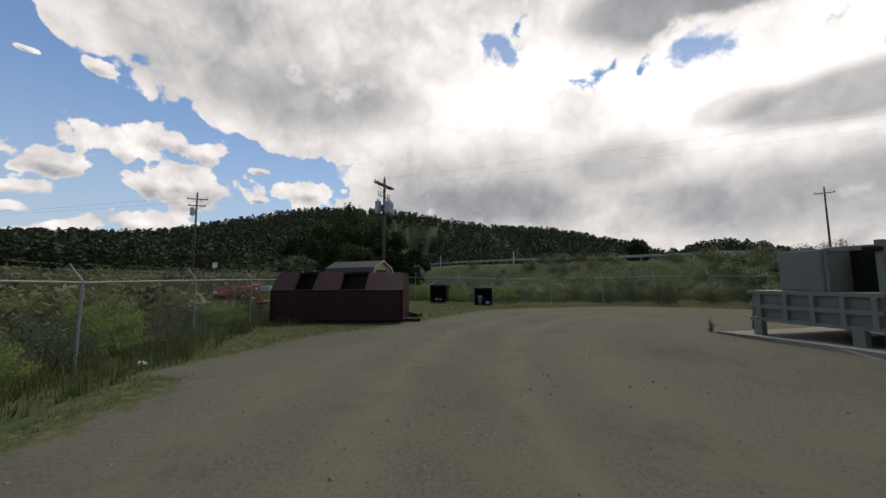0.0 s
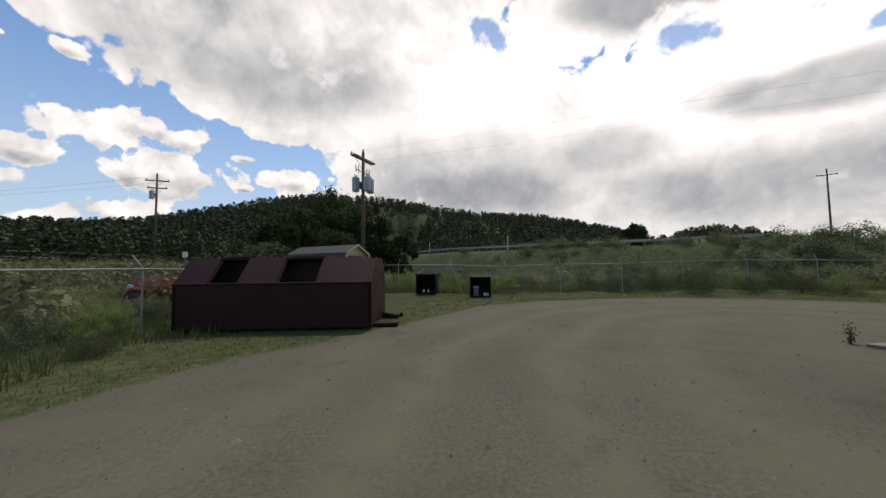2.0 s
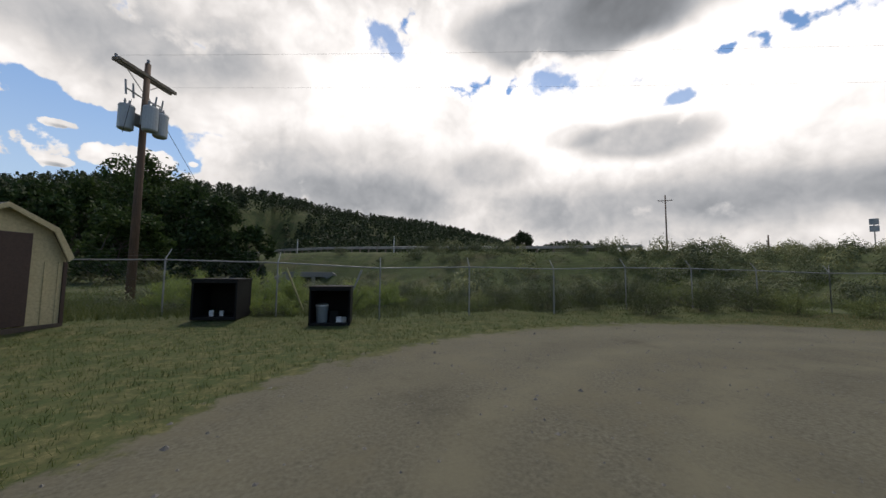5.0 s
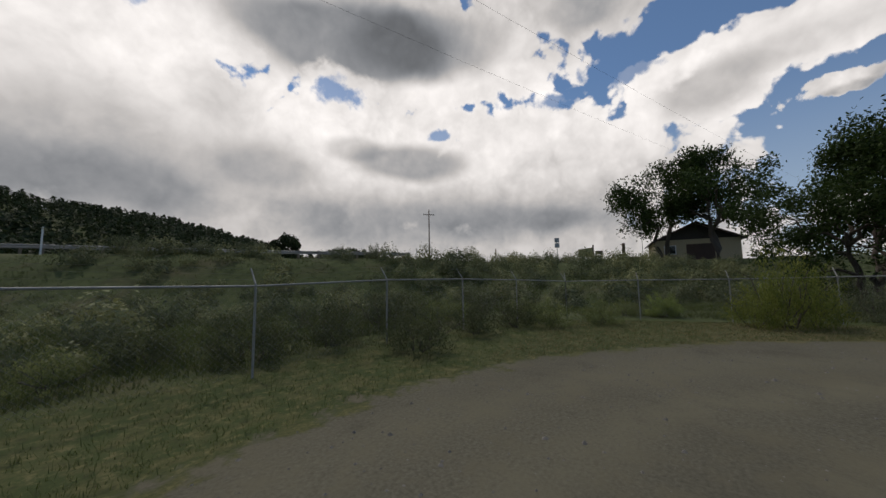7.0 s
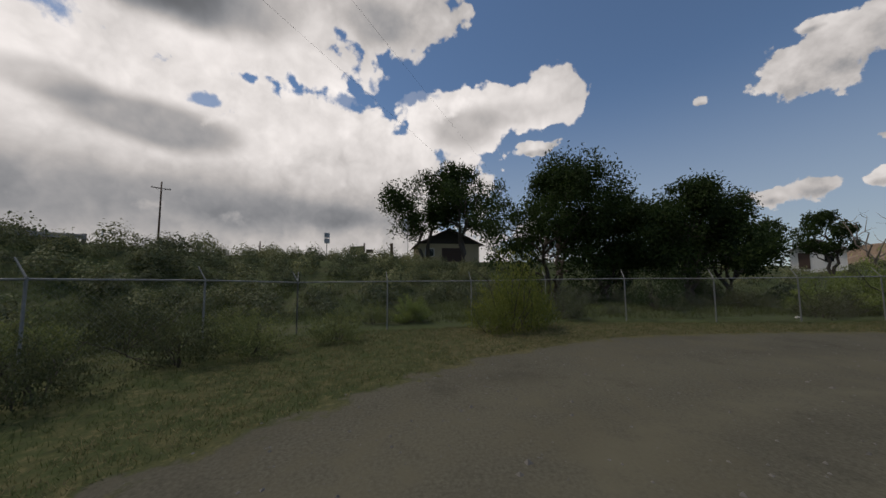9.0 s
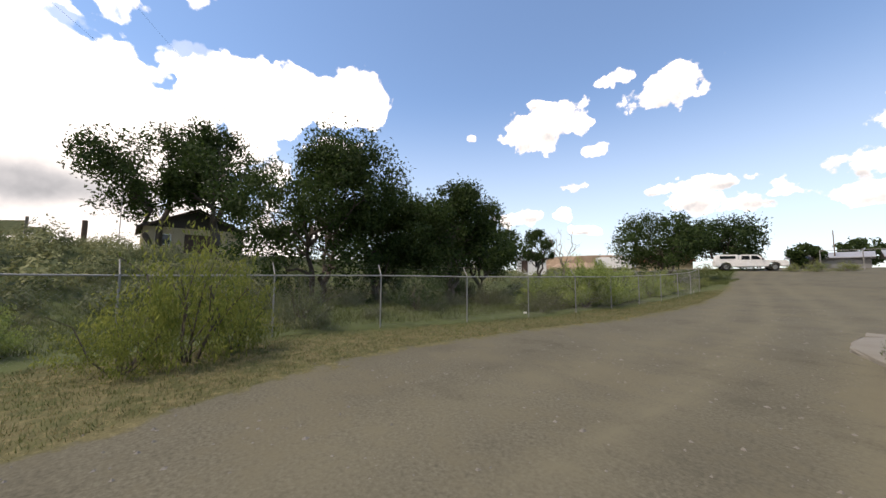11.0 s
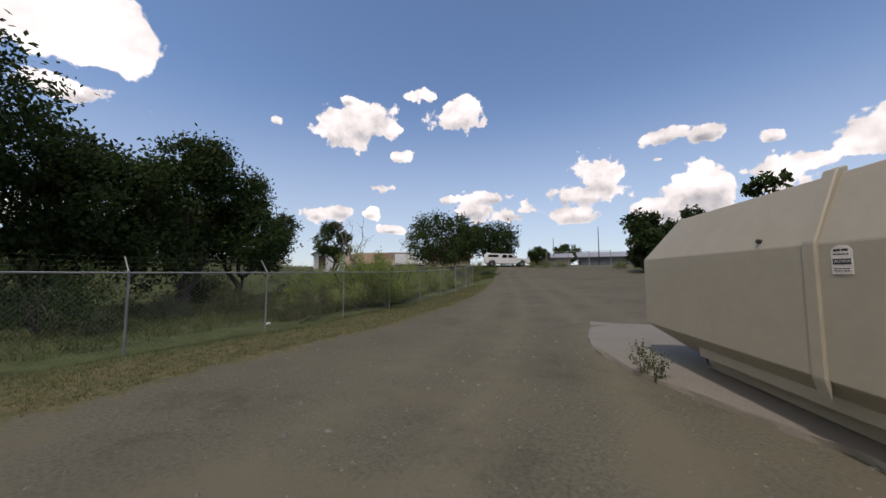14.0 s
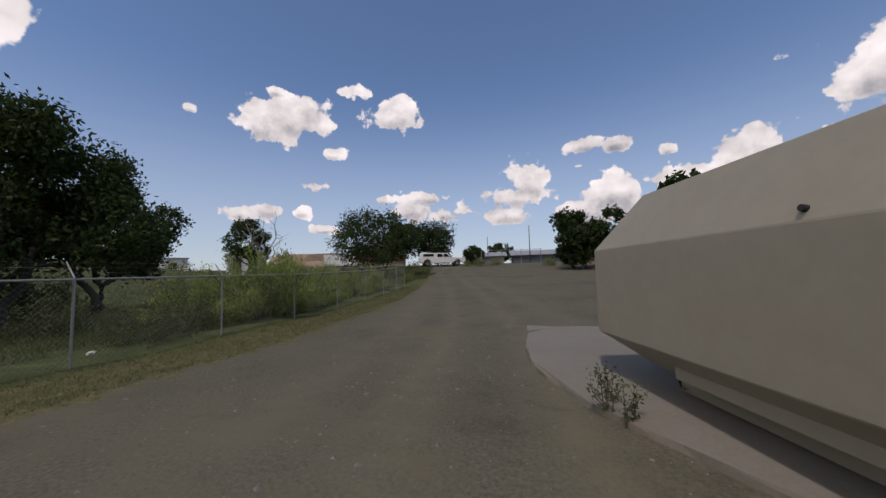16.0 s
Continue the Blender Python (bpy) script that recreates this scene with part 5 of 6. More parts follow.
def mesa(label, x, y, w, d, h, seed):
    rng = random.Random(seed)
    bm = B()
    n, rings = 40, [(1.0, 0.0), (0.86, 0.35), (0.74, 0.62), (0.68, 0.97), (0.6, 1.0), (0.0, 1.02)]
    rows = []
    for q, z in rings[:-1]:
        rows.append([bm.verts.new((x + w * q * math.cos(2 * math.pi * i / n) * rng.uniform(0.93, 1.06), y + d * q * math.sin(2 * math.pi * i / n) * rng.uniform(0.93, 1.06), land(x, y) - 1.5 + (h + 1.5) * z + rng.uniform(-0.15, 0.15))) for i in range(n)])
    for a, b in zip(rows, rows[1:]):
        for i in range(n):
            bm.faces.new((a[i], a[(i + 1) % n], b[(i + 1) % n], b[i]))
    bm.faces.new(rows[-1])
    bmesh.ops.recalc_face_normals(bm, faces=bm.faces[:])
    return single("mesa", bm, MESA, label, "rock outcrop", kind="structure")


mesa("low flat-topped tan rock mesa behind the field", 79.0, -96.0, 20, 14, 4.4, 4)
mesa("low tan rocky mound beside the far trees", 4.0, -40.0, 4, 3, 1.5, 9)


# ---- plants ----
def leaf_quads(centres, size, rng, upright=0.0, slim=0.55):
    """Small four-cornered leaves at the centres, each turned its own way. Returns corner array (n*4, 3)."""
    n = len(centres)
    u = rng.normal(size=(n, 3))
    u[:, 2] += upright * 3
    u /= np.linalg.norm(u, axis=1)[:, None]
    v = np.cross(u, rng.normal(size=(n, 3)))
    v /= np.linalg.norm(v, axis=1)[:, None] + 1e-9
    s = size * rng.uniform(0.6, 1.3, n)[:, None]
    u, v = u * s, v * s * slim
    return np.stack([centres - u, centres + v * 0.9 - u * 0.1, centres + u, centres - v * 0.9 + u * 0.1], 1).reshape(-1, 3)


def facing_quads(centres, outward, size, rng, slim=0.5, loose=0.45):
    """Small leaves whose faces look outward from the bush, with some disorder."""
    n = len(centres)
    o = outward / (np.linalg.norm(outward, axis=1)[:, None] + 1e-9) + rng.normal(size=(n, 3)) * loose
    o /= np.linalg.norm(o, axis=1)[:, None] + 1e-9
    u = np.cross(o, rng.normal(size=(n, 3)))
    u /= np.linalg.norm(u, axis=1)[:, None] + 1e-9
    v = np.cross(o, u)
    s = size * rng.uniform(0.6, 1.3, n)[:, None]
    u, v = u * s, v * s * slim
    return np.stack([centres - u, centres + v * 0.9 - u * 0.1, centres + u, centres - v * 0.9 + u * 0.1], 1).reshape(-1, 3)


def quad_mesh(name, corners, mat, tint=None):
    n = len(corners) // 4
    me = bpy.data.meshes.new(name)
    me.vertices.add(n * 4)
    me.vertices.foreach_set("co", corners.astype(np.float32).ravel())
    me.loops.add(n * 4)
    me.loops.foreach_set("vertex_index", np.arange(n * 4, dtype=np.int32))
    me.polygons.add(n)
    me.polygons.foreach_set("loop_start", np.arange(0, n * 4, 4, dtype=np.int32))
    me.update(calc_edges=True)
    if tint is not None:
        me.attributes.new("tint", "FLOAT", "POINT").data.foreach_set("value", tint.astype(np.float32))
    me.materials.append(mat)
    return me


def tri_mesh(name, corners, mat):
    n = len(corners) // 3
    me = bpy.data.meshes.new(name)
    me.vertices.add(n * 3)
    me.vertices.foreach_set("co", corners.astype(np.float32).ravel())
    me.loops.add(n * 3)
    me.loops.foreach_set("vertex_index", np.arange(n * 3, dtype=np.int32))
    me.polygons.add(n)
    me.polygons.foreach_set("loop_start", np.arange(0, n * 3, 3, dtype=np.int32))
    me.update(calc_edges=True)
    me.materials.append(mat)
    return me


def tapered(bm, pts, r0, r1, n=7):
    """A bending, tapering branch through the points."""
    rings = []
    for i, p in enumerate(pts):
        a, b = pts[max(0, i - 1)], pts[min(len(pts) - 1, i + 1)]
        d = (b - a).normalized()
        q = d.to_track_quat("Z", "Y")
        r = r0 + (r1 - r0) * i / (len(pts) - 1)
        rings.append([bm.verts.new(p + q @ Vector((r * math.cos(2 * math.pi * k / n), r * math.sin(2 * math.pi * k / n), 0))) for k in range(n)])
    for a, b in zip(rings, rings[1:]):
        for k in range(n):
            bm.faces.new((a[k], a[(k + 1) % n], b[(k + 1) % n], b[k]))
    bm.faces.new(rings[-1])


def bend(a, b, rng, n=5, wander=0.08):
    d = (b - a).length
    return [a.lerp(b, i / n) + Vector([rng.normal() * wander * d * math.sin(math.pi * i / n) for _ in range(3)]) for i in range(n + 1)]


def tree(label, x, y, h, w, seed, mat=None, count=9000, leaf=0.17, bare=0.22, stems=1, z=None, group="yard trees", droop=0.0, lobes=15, dense=0.75):
    rng = np.random.default_rng(seed)
    mat = mat or LEAF_ELM
    base_z = land(x, y) if z is None else z
    t = thing("tree", label, "tree", (x, y, base_z - 0.05), 0, group)
    crown_lo, half = h * bare, w / 2
    mid = (h + crown_lo) / 2
    heads = []
    for i in range(lobes):
        a = rng.uniform(0, 2 * math.pi)
        lvl = rng.uniform(-0.85, 0.92)
        reach = math.sqrt(max(0.05, 1 - lvl * lvl)) * rng.uniform(0.45, 0.82)
        heads.append(Vector((half * reach * math.cos(a), half * reach * math.sin(a), mid + (h - mid) * 0.86 * lvl)))
    heads.append(Vector((0, 0, h - half * 0.25)))
    trunk = B()
    forks = []
    for k in range(stems):
        off = Vector((rng.normal() * 0.12, rng.normal() * 0.12, 0)) if stems > 1 else Vector()
        top = Vector((rng.normal() * w * 0.07 + off.x * 6, rng.normal() * w * 0.07 + off.y * 6, h * (bare + 0.2)))
        pts = bend(off, top, rng, 6, 0.04)
        tapered(trunk, pts, 0.028 * h / math.sqrt(stems) + 0.04, 0.014 * h / math.sqrt(stems) + 0.02, 10)
        forks += pts[3:]
    part("trunk", trunk, BARK, t, "", True)
    for p in heads:
        f = min(forks, key=lambda q: (q - p).length + 0.6 * abs(q.z - crown_lo))
        limb = B()
        pts = bend(f, f.lerp(p, 0.9), rng, 6, 0.07)
        tapered(limb, pts, 0.010 * h + 0.012, 0.012, 6)
        for _ in range(4):
            s = pts[rng.integers(2, 6)]
            e = s + Vector((rng.normal(), rng.normal(), rng.uniform(0.0, 0.9) - droop)).normalized() * w * rng.uniform(0.09, 0.17)
            tapered(limb, bend(s, e, rng, 3, 0.1), 0.022, 0.007, 5)
        part("limb", limb, BARK, t, "", True)
    pts = []
    per = count // len(heads)
    for p in heads:
        r = w * rng.uniform(0.13, 0.20)
        clumps = rng.normal(size=(26, 3))
        clumps /= np.linalg.norm(clumps, axis=1)[:, None]
        clumps *= (r * rng.uniform(0.45, 1.05, 26) ** dense)[:, None]
        clumps[:, 2] *= 0.8
        which = rng.integers(0, 26, per)
        c = clumps[which] + rng.normal(size=(per, 3)) * r * 0.17
        c[:, 2] -= droop * np.abs(rng.normal(size=per)) * 0.7
        pts.append(np.array(p) + c)
    part_mesh = quad_mesh("crown", leaf_quads(np.concatenate(pts), leaf, rng), mat)
    crown = new("crown", part_mesh)
    crown.parent = t
    return t


tree("spreading elm with a leaning trunk beside the bungalow", 49.0, 14.0, 11.4, 11.2, 11, LEAF_ELM, 13500, 0.15, 0.30, 2, droop=0.5)
tree("spreading elm with forked trunk before the bungalow", 46.6, 9.9, 11.2, 9.6, 12, LEAF_ELM, 12000, 0.15, 0.30, 2, droop=0.5)
tree("tall bushy elm with several dark trunks behind the fence", 30.0, 6.2, 8.2, 9.0, 13, LEAF_ELM, 46000, 0.088, 0.16, 3, lobes=18)
tree("leafy elm sapling between two larger elms", 30.8, 2.5, 7.0, 6.0, 14, LEAF_ELM, 24000, 0.088, 0.14, 2)
tree("broad rounded dark elm with a forked trunk in grass", 29.5, -1.7, 6.7, 8.8, 15, LEAF_ELM, 52000, 0.086, 0.22, 2, lobes=20)
tree("dark rounded elm standing beside a larger elm", 30.6, -5.4, 5.9, 6.0, 16, LEAF_ELM, 28000, 0.088, 0.18, 2)
tree("small green tree before the white house", 43.0, -27.5, 6.8, 5.6, 17, LEAF_ELM, 8000, 0.12, 0.25, 2)
tree("broad green tree beyond the end of the fence", 27.5, -27.5, 6.4, 10.0, 18, LEAF_ELM, 22000, 0.12, 0.24, 3, lobes=22)
tree("large dark green tree behind the parked pickup", 28.8, -51.5, 7.6, 11.5, 19, LEAF_DARK, 15000, 0.18, 0.03, 3, lobes=22)
tree("dark green tree beyond the container", 7.6, -31.0, 5.6, 6.2, 20, LEAF_DARK, 10000, 0.20, 0.08, 2)
tree("dark green tree beside a rocky mound", 3.0, -33.0, 6.4, 6.0, 21, LEAF_DARK, 8000, 0.20, 0.08, 2)
tree("thin sparse tree showing above the container", 4.2, -16.0, 6.5, 3.4, 22, LEAF_ELM, 1600, 0.16, 0.45, 1, lobes=9)
tree("small green tree before the tin shed", 20.8, -57.5, 3.6, 4.2, 23, LEAF_ELM, 3000, 0.2, 0.1, 2)
tree("low green tree behind the tin shed", 16.5, -68.0, 4.4, 6.0, 24, LEAF_ELM, 3000, 0.24, 0.1, 2)
tree("tall dark cottonwood near the transformer pole", -15.6, 55.4, 12.6, 12.0, 25, LEAF_ELM, 18000, 0.20, 0.06, 2, lobes=20)
tree("dark leafy tree crowding the cottonwood", -10.4, 52.0, 9.4, 8.4, 32, LEAF_DARK, 8000, 0.20, 0.05, 2)
tree("dark leafy tree beside the cottonwood", -22.0, 57.0, 9.6, 9.0, 33, LEAF_DARK, 8000, 0.20, 0.05, 2)
tree("dark rounded tree on the grassy slope", -19.5, 46.5, 7.2, 6.6, 26, LEAF_DARK, 7000, 0.20, 0.05, 2)
tree("dark leafy tree behind the transformer pole", -7.4, 46.0, 7.4, 6.8, 27, LEAF_DARK, 8000, 0.20, 0.05, 2)
tree("dark leafy tree beside the embankment", -4.2, 46.5, 5.4, 5.0, 28, LEAF_DARK, 6000, 0.19, 0.05, 2)
tree("grey-green willow thicket before the cottonwood", -10.5, 38.5, 4.6, 5.6, 29, LEAF_ELM, 6000, 0.17, 0.03, 3)
tree("grey-green willow thicket by the pole foot", -16.5, 39.0, 3.6, 5.0, 30, LEAF_SAGE, 5000, 0.17, 0.03, 3)
tree("dense dark juniper on the road embankment", 31.7, 55.5, 3.9, 4.6, 31, LEAF_PINE, 7000, 0.16, 0.02, 2, z=4.1, lobes=18)


def dead_tree(x, y, h, seed):
    rng = np.random.default_rng(seed)
    t = thing("dead_tree", "bare grey dead tree with forked branches by the fence", "tree", (x, y, land(x, y) - 0.05))
    bm = B()
    top = Vector((0.25, 0.1, h * 0.45))
    tapered(bm, bend(Vector(), top, rng, 5, 0.04), 0.13, 0.08, 9)
    part("trunk", bm, DEADWOOD, t, "", True)
    for k in range(5):
        a = k * 1.26 + 0.4
        e = top + Vector((math.cos(a) * h * 0.22, math.sin(a) * h * 0.22, h * rng.uniform(0.3, 0.55)))
        limb = B()
        pts = bend(top - Vector((0, 0, 0.12 * k)), e, rng, 5, 0.06)
        tapered(limb, pts, 0.055, 0.012, 6)
        for _ in range(5):
            s = pts[rng.integers(2, 6)]
            tapered(limb, bend(s, s + Vector((rng.normal() * 0.5, rng.normal() * 0.5, rng.uniform(0.2, 0.8))), rng, 3, 0.1), 0.016, 0.004, 5)
        part("limb", limb, DEADWOOD, t, "", True)


dead_tree(28.8, -13.0, 4.9, 3)


def bush_mesh(seed, count, leaf, w=1.0, h=1.0):
    """Corners and tints of a ragged dome-shaped bush about w wide and h high, leaves gathered in sprays."""
    rng = np.random.default_rng(seed)
    k = 56
    a, e = rng.uniform(0, 2 * math.pi, k), np.arcsin(rng.uniform(0.0, 1.0, k) ** 0.95)
    r = rng.uniform(0.68, 1.08, k)
    tips = np.stack([np.cos(a) * np.cos(e) * r * w / 2, np.sin(a) * np.cos(e) * r * w / 2, (0.12 + np.sin(e) * r * 0.88) * h], 1)
    which = rng.integers(0, k, count)
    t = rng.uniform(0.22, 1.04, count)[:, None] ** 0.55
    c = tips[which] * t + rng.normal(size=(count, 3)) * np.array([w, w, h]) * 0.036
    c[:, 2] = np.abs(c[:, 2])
    # tint paints spray tips lighter than the heart, like light caught outside
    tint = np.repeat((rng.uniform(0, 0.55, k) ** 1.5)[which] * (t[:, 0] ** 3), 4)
    return leaf_quads(c, leaf * 0.9, rng, 0.7, 0.32), tint


def bush_kind(seed, mat, label, count, leaf, h=0.62):
    t = thing("shrub", label, "shrub", (0, 0, -200), 0, "scrub bushes")
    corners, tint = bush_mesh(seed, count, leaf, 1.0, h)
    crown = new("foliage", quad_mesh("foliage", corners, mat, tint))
    crown.parent = t
    rng = np.random.default_rng(seed + 90)
    bm = B()
    for _ in range(9):
        e = Vector((rng.normal() * 0.22, rng.normal() * 0.22, h * rng.uniform(0.45, 0.8)))
        tapered(bm, bend(Vector((rng.normal() * 0.03, rng.normal() * 0.03, -0.05)), e, rng, 3, 0.08), 0.008, 0.003, 5)
    part("stem", bm, BARK, t)
    return t


kinds = [bush_kind(41, LEAF_RABBIT, "yellow-green rabbitbrush growing by the fence", 4800, 0.019),
         bush_kind(42, LEAF_SAGE, "grey-green sagebrush in dry grass", 4800, 0.019, 0.66),
         bush_kind(43, LEAF_BRUSH, "olive-green weedy brush growing by the fence", 4800, 0.019, 0.66),
         bush_kind(44, LEAF_PALE, "tall feathery pale green brush clump", 11000, 0.0205, 0.78),
         bush_kind(45, LEAF_DARK, "dense dark green shrub under the elms", 3600, 0.022, 0.8),
         bush_kind(46, LEAF_WILLOW, "yellow-green willow bush inside the fence", 5200, 0.019, 0.9)]


def plant(kind, x, y, size, tall=1.0, turn=0.0, z=None):
    m = pose(x, y, (land(x, y) if z is None else z) - 0.04, 0, 0, turn) @ Matrix.Diagonal((size, size, size * tall, 1))
    b = copy_thing(kinds[kind], Matrix())
    b.matrix_basis = m
    return b


def row(kind, spots):
    for i, (x, y, s, tall) in enumerate(spots):
        plant(kind, x, y, s, tall, (x * 37 + y * 61) % 360)


# behind and beside the boxes
row(3, [(0.3, 22.0, 1.5, 1.0), (0.95, 22.7, 1.7, 1.0), (-1.4, 22.6, 1.5, 1.05), (3.1, 22.2, 1.5, 0.9), (4.4, 22.9, 1.4, 0.9), (-2.4, 23.6, 1.5, 1.0), (0.35, 20.9, 0.9, 0.8), (1.0, 21.2, 1.0, 0.8)])
row(1, [(0.55, 20.6, 0.8, 0.7), (5.3, 21.9, 1.2, 0.8), (-0.6, 23.9, 1.5, 0.9), (6.9, 22.6, 1.1, 0.8), (8.2, 24.5, 1.4, 0.8), (5.8, 27.0, 1.6, 0.8), (10.5, 27.5, 1.5, 0.8), (14, 25.5, 1.5, 0.8)])
# thick row along the north fence
row(2, [(9.6, 20.6, 1.9, 0.86), (11.9, 18.4, 1.8, 0.8), (11.2, 20.3, 2.0, 0.86), (14.3, 18.3, 1.6, 0.8), (16.2, 17.9, 1.8, 0.8), (13.4, 20.5, 2.2, 0.86), (17.9, 20.3, 2.2, 0.86), (8.3, 21.6, 1.5, 0.86)])
row(0, [(17.2, 17.2, 1.9, 0.8), (15.6, 20.1, 2.0, 0.86), (18.6, 15.9, 1.7, 0.8), (19.0, 18.6, 1.6, 0.86), (7.2, 21.0, 1.2, 0.86), (21.6, 15.4, 1.5, 0.86)])
# behind the east fence
row(4, [(24.2, 3.9, 2.5, 1.0), (30.2, -3.5, 2.6, 0.8), (29.6, 4.2, 2.4, 0.8), (32.4, 1.0, 3.0, 0.8), (33.2, 6.5, 3.0, 0.9), (32.7, -4.5, 3.0, 0.8)])
row(2, [(21.9, -0.6, 2.0, 0.7), (22.6, -2.2, 2.2, 0.75), (25.4, -1.0, 2.2, 0.8)])
row(3, [(22.0, -4.2, 3.3, 0.95), (22.3, -5.3, 3.0, 0.95), (22.5, -6.4, 3.1, 0.95), (22.3, -8.0, 2.9, 0.9), (23.8, -3.4, 2.8, 0.85), (23.9, -5.6, 2.6, 0.9), (23.4, -9.6, 2.5, 0.85), (22.6, -12.4, 2.4, 0.85), (22.8, -15.2, 2.3, 0.9), (24.6, -13.6, 2.4, 0.9), (24.8, -7.6, 2.4, 0.9), (22.2, 14.2, 1.6, 0.8)])
row(1, [(24.0, 3.4, 1.6, 0.75), (24.6, 8.5, 1.7, 0.8), (26.2, 11.5, 1.6, 0.8), (26.6, 0.3, 1.7, 0.8), (27.4, 5.6, 1.9, 0.8), (25.8, -2.6, 1.5, 0.75), (28.7, -8.5, 1.6, 0.8), (31.2, -16.0, 1.8, 0.8), (23.2, 6.2, 1.1, 0.8), (28.0, 2.8, 2.0, 0.8), (28.8, 8.6, 2.0, 0.9)])
row(5, [(19.9, 11.1, 2.5, 1.15), (20.6, 10.4, 1.9, 1.1), (19.5, 11.9, 1.6, 0.9)])
row(1, [(22.4, 8.6, 1.9, 1.2)])
# left of the bin
row(1, [(-6.3, 5.6, 1.5, 0.9), (-6.9, 3.0, 1.7, 0.85), (-6.0, 2.2, 1.4, 0.9), (-7.4, 6.3, 1.8, 0.85), (-7.6, 9.9, 1.8, 0.85), (-6.2, 7.9, 1.3, 0.8), (-8.6, 3.4, 1.9, 0.85)])
row(3, [(-5.9, 4.2, 1.3, 0.8), (-6.6, 6.9, 1.5, 0.8), (-8.2, 8.1, 1.7, 0.8), (-7.7, 1.6, 1.7, 0.8), (-6.9, 10.8, 1.3, 0.75)])
row(2, [(-7.4, 7.4, 1.8, 0.8), (-7.9, 5.0, 1.9, 0.8), (-6.4, 3.9, 1.5, 0.7), (-5.0, 6.3, 1.1, 0.7), (-8.9, 9.0, 1.7, 0.8), (-5.35, 9.0, 0.9, 0.7), (-9.6, 6.2, 2.0, 0.8), (-7.2, 12.4, 1.3, 0.8)])
row(0, [(-8.5, 12.2, 1.7, 0.7), (-10.5, 11.0, 1.8, 0.75), (-12, 14, 1.8, 0.7), (-11.5, 18.2, 1.6, 0.7), (-14, 11, 1.8, 0.7), (-13.2, 20.5, 1.9, 0.7), (-9.5, 20.0, 1.6, 0.7), (-6.2, 1.2, 1.4, 0.8)])
wrng = random.Random(12)
row(0, [(wrng.uniform(-15, -6.6), wrng.uniform(1, 21), wrng.uniform(1.2, 2.1), wrng.uniform(0.6, 0.85)) for _ in range(16)])
row(1, [(wrng.uniform(-15, -6.8), wrng.uniform(1, 21), wrng.uniform(1.0, 1.9), wrng.uniform(0.65, 0.9)) for _ in range(14)])
# embankment crest
row(1, [(13.4, 43.6, 2.8, 0.8), (17.0, 41.6, 2.2, 0.8), (19.3, 40.0, 2.6, 0.8), (26.2, 33.8, 2.6, 0.8), (24.0, 35.4, 2.2, 0.8), (4.4, 49.0, 2.0, 0.8), (20.8, 31.2, 1.6, 0.75), (15.6, 30.4, 1.3, 0.8)])
# by the far truck and gate
row(0, [(18.2, -41.0, 2.6, 0.8), (16.3, -41.8, 2.4, 0.75), (20.0, -41.6, 2.0, 0.8), (9.4, -38.0, 2.4, 0.8), (7.4, -36.2, 2.2, 0.8), (22.6, -22.0, 1.6, 0.7), (23.4, -25.0, 1.8, 0.7)])
for k in kinds:
    for c in list(k.children):
        bpy.data.objects.remove(c)
    bpy.data.objects.remove(k)


def weed(x, y, z, h, seed):
    rng = np.random.default_rng(seed)
    t = thing("weed", "thin dusty green weed growing at the pad edge", "weed", (x, y, z))
    bm = B()
    pts, tops = [], []
    for _ in range(5):
        e = Vector((rng.normal() * h * 0.16, rng.normal() * h * 0.16, h * rng.uniform(0.6, 1.0)))
        b = bend(Vector((rng.normal() * 0.02, rng.normal() * 0.02, -0.02)), e, rng, 4, 0.05)
        tapered(bm, b, 0.006, 0.002, 5)
        for q in b[1:]:
            tops += [np.array(q) + rng.normal(size=3) * 0.03 for _ in range(9)]
    part("stalks", bm, BARK, t)
    lf = new("leaves", quad_mesh("leaves", leaf_quads(np.array(tops), 0.021, rng), LEAF_SAGE))
    lf.parent = t


weed(12.86, 2.1, 0.0, 0.46, 71)
weed(12.86 - 0.12, 2.1 + 0.22, 0.0, 0.40, 72)
weed(12.86 - 0.1, 2.1 - 0.25, 0.0, 0.35, 73)
weed(6.9, 8.9, 0.0, 0.35, 74)


# ---- what nobody could count ----
def scrub_bush(seed, count, leaf):
    """Corners of a rounded bush 1 wide: leaves round a lumpy dense heart."""
    rng = np.random.default_rng(seed)
    a, e = rng.uniform(0, 2 * math.pi, count), np.arcsin(rng.uniform(0.0, 1.0, count))
    lump = 1 + 0.16 * np.sin(a * 3 + rng.uniform(0, 6)) + 0.12 * np.sin(a * 5 + e * 4 + rng.uniform(0, 6))
    r = lump * (1 - 0.5 * rng.uniform(0, 1, count) ** 2.5)
    c = np.stack([np.cos(a) * np.cos(e) * r * 0.46, np.sin(a) * np.cos(e) * r * 0.46, 0.04 + np.sin(e) * r * 0.62], 1)
    return facing_quads(c, c - np.array([0, 0, 0.1]), leaf, rng, 0.55)


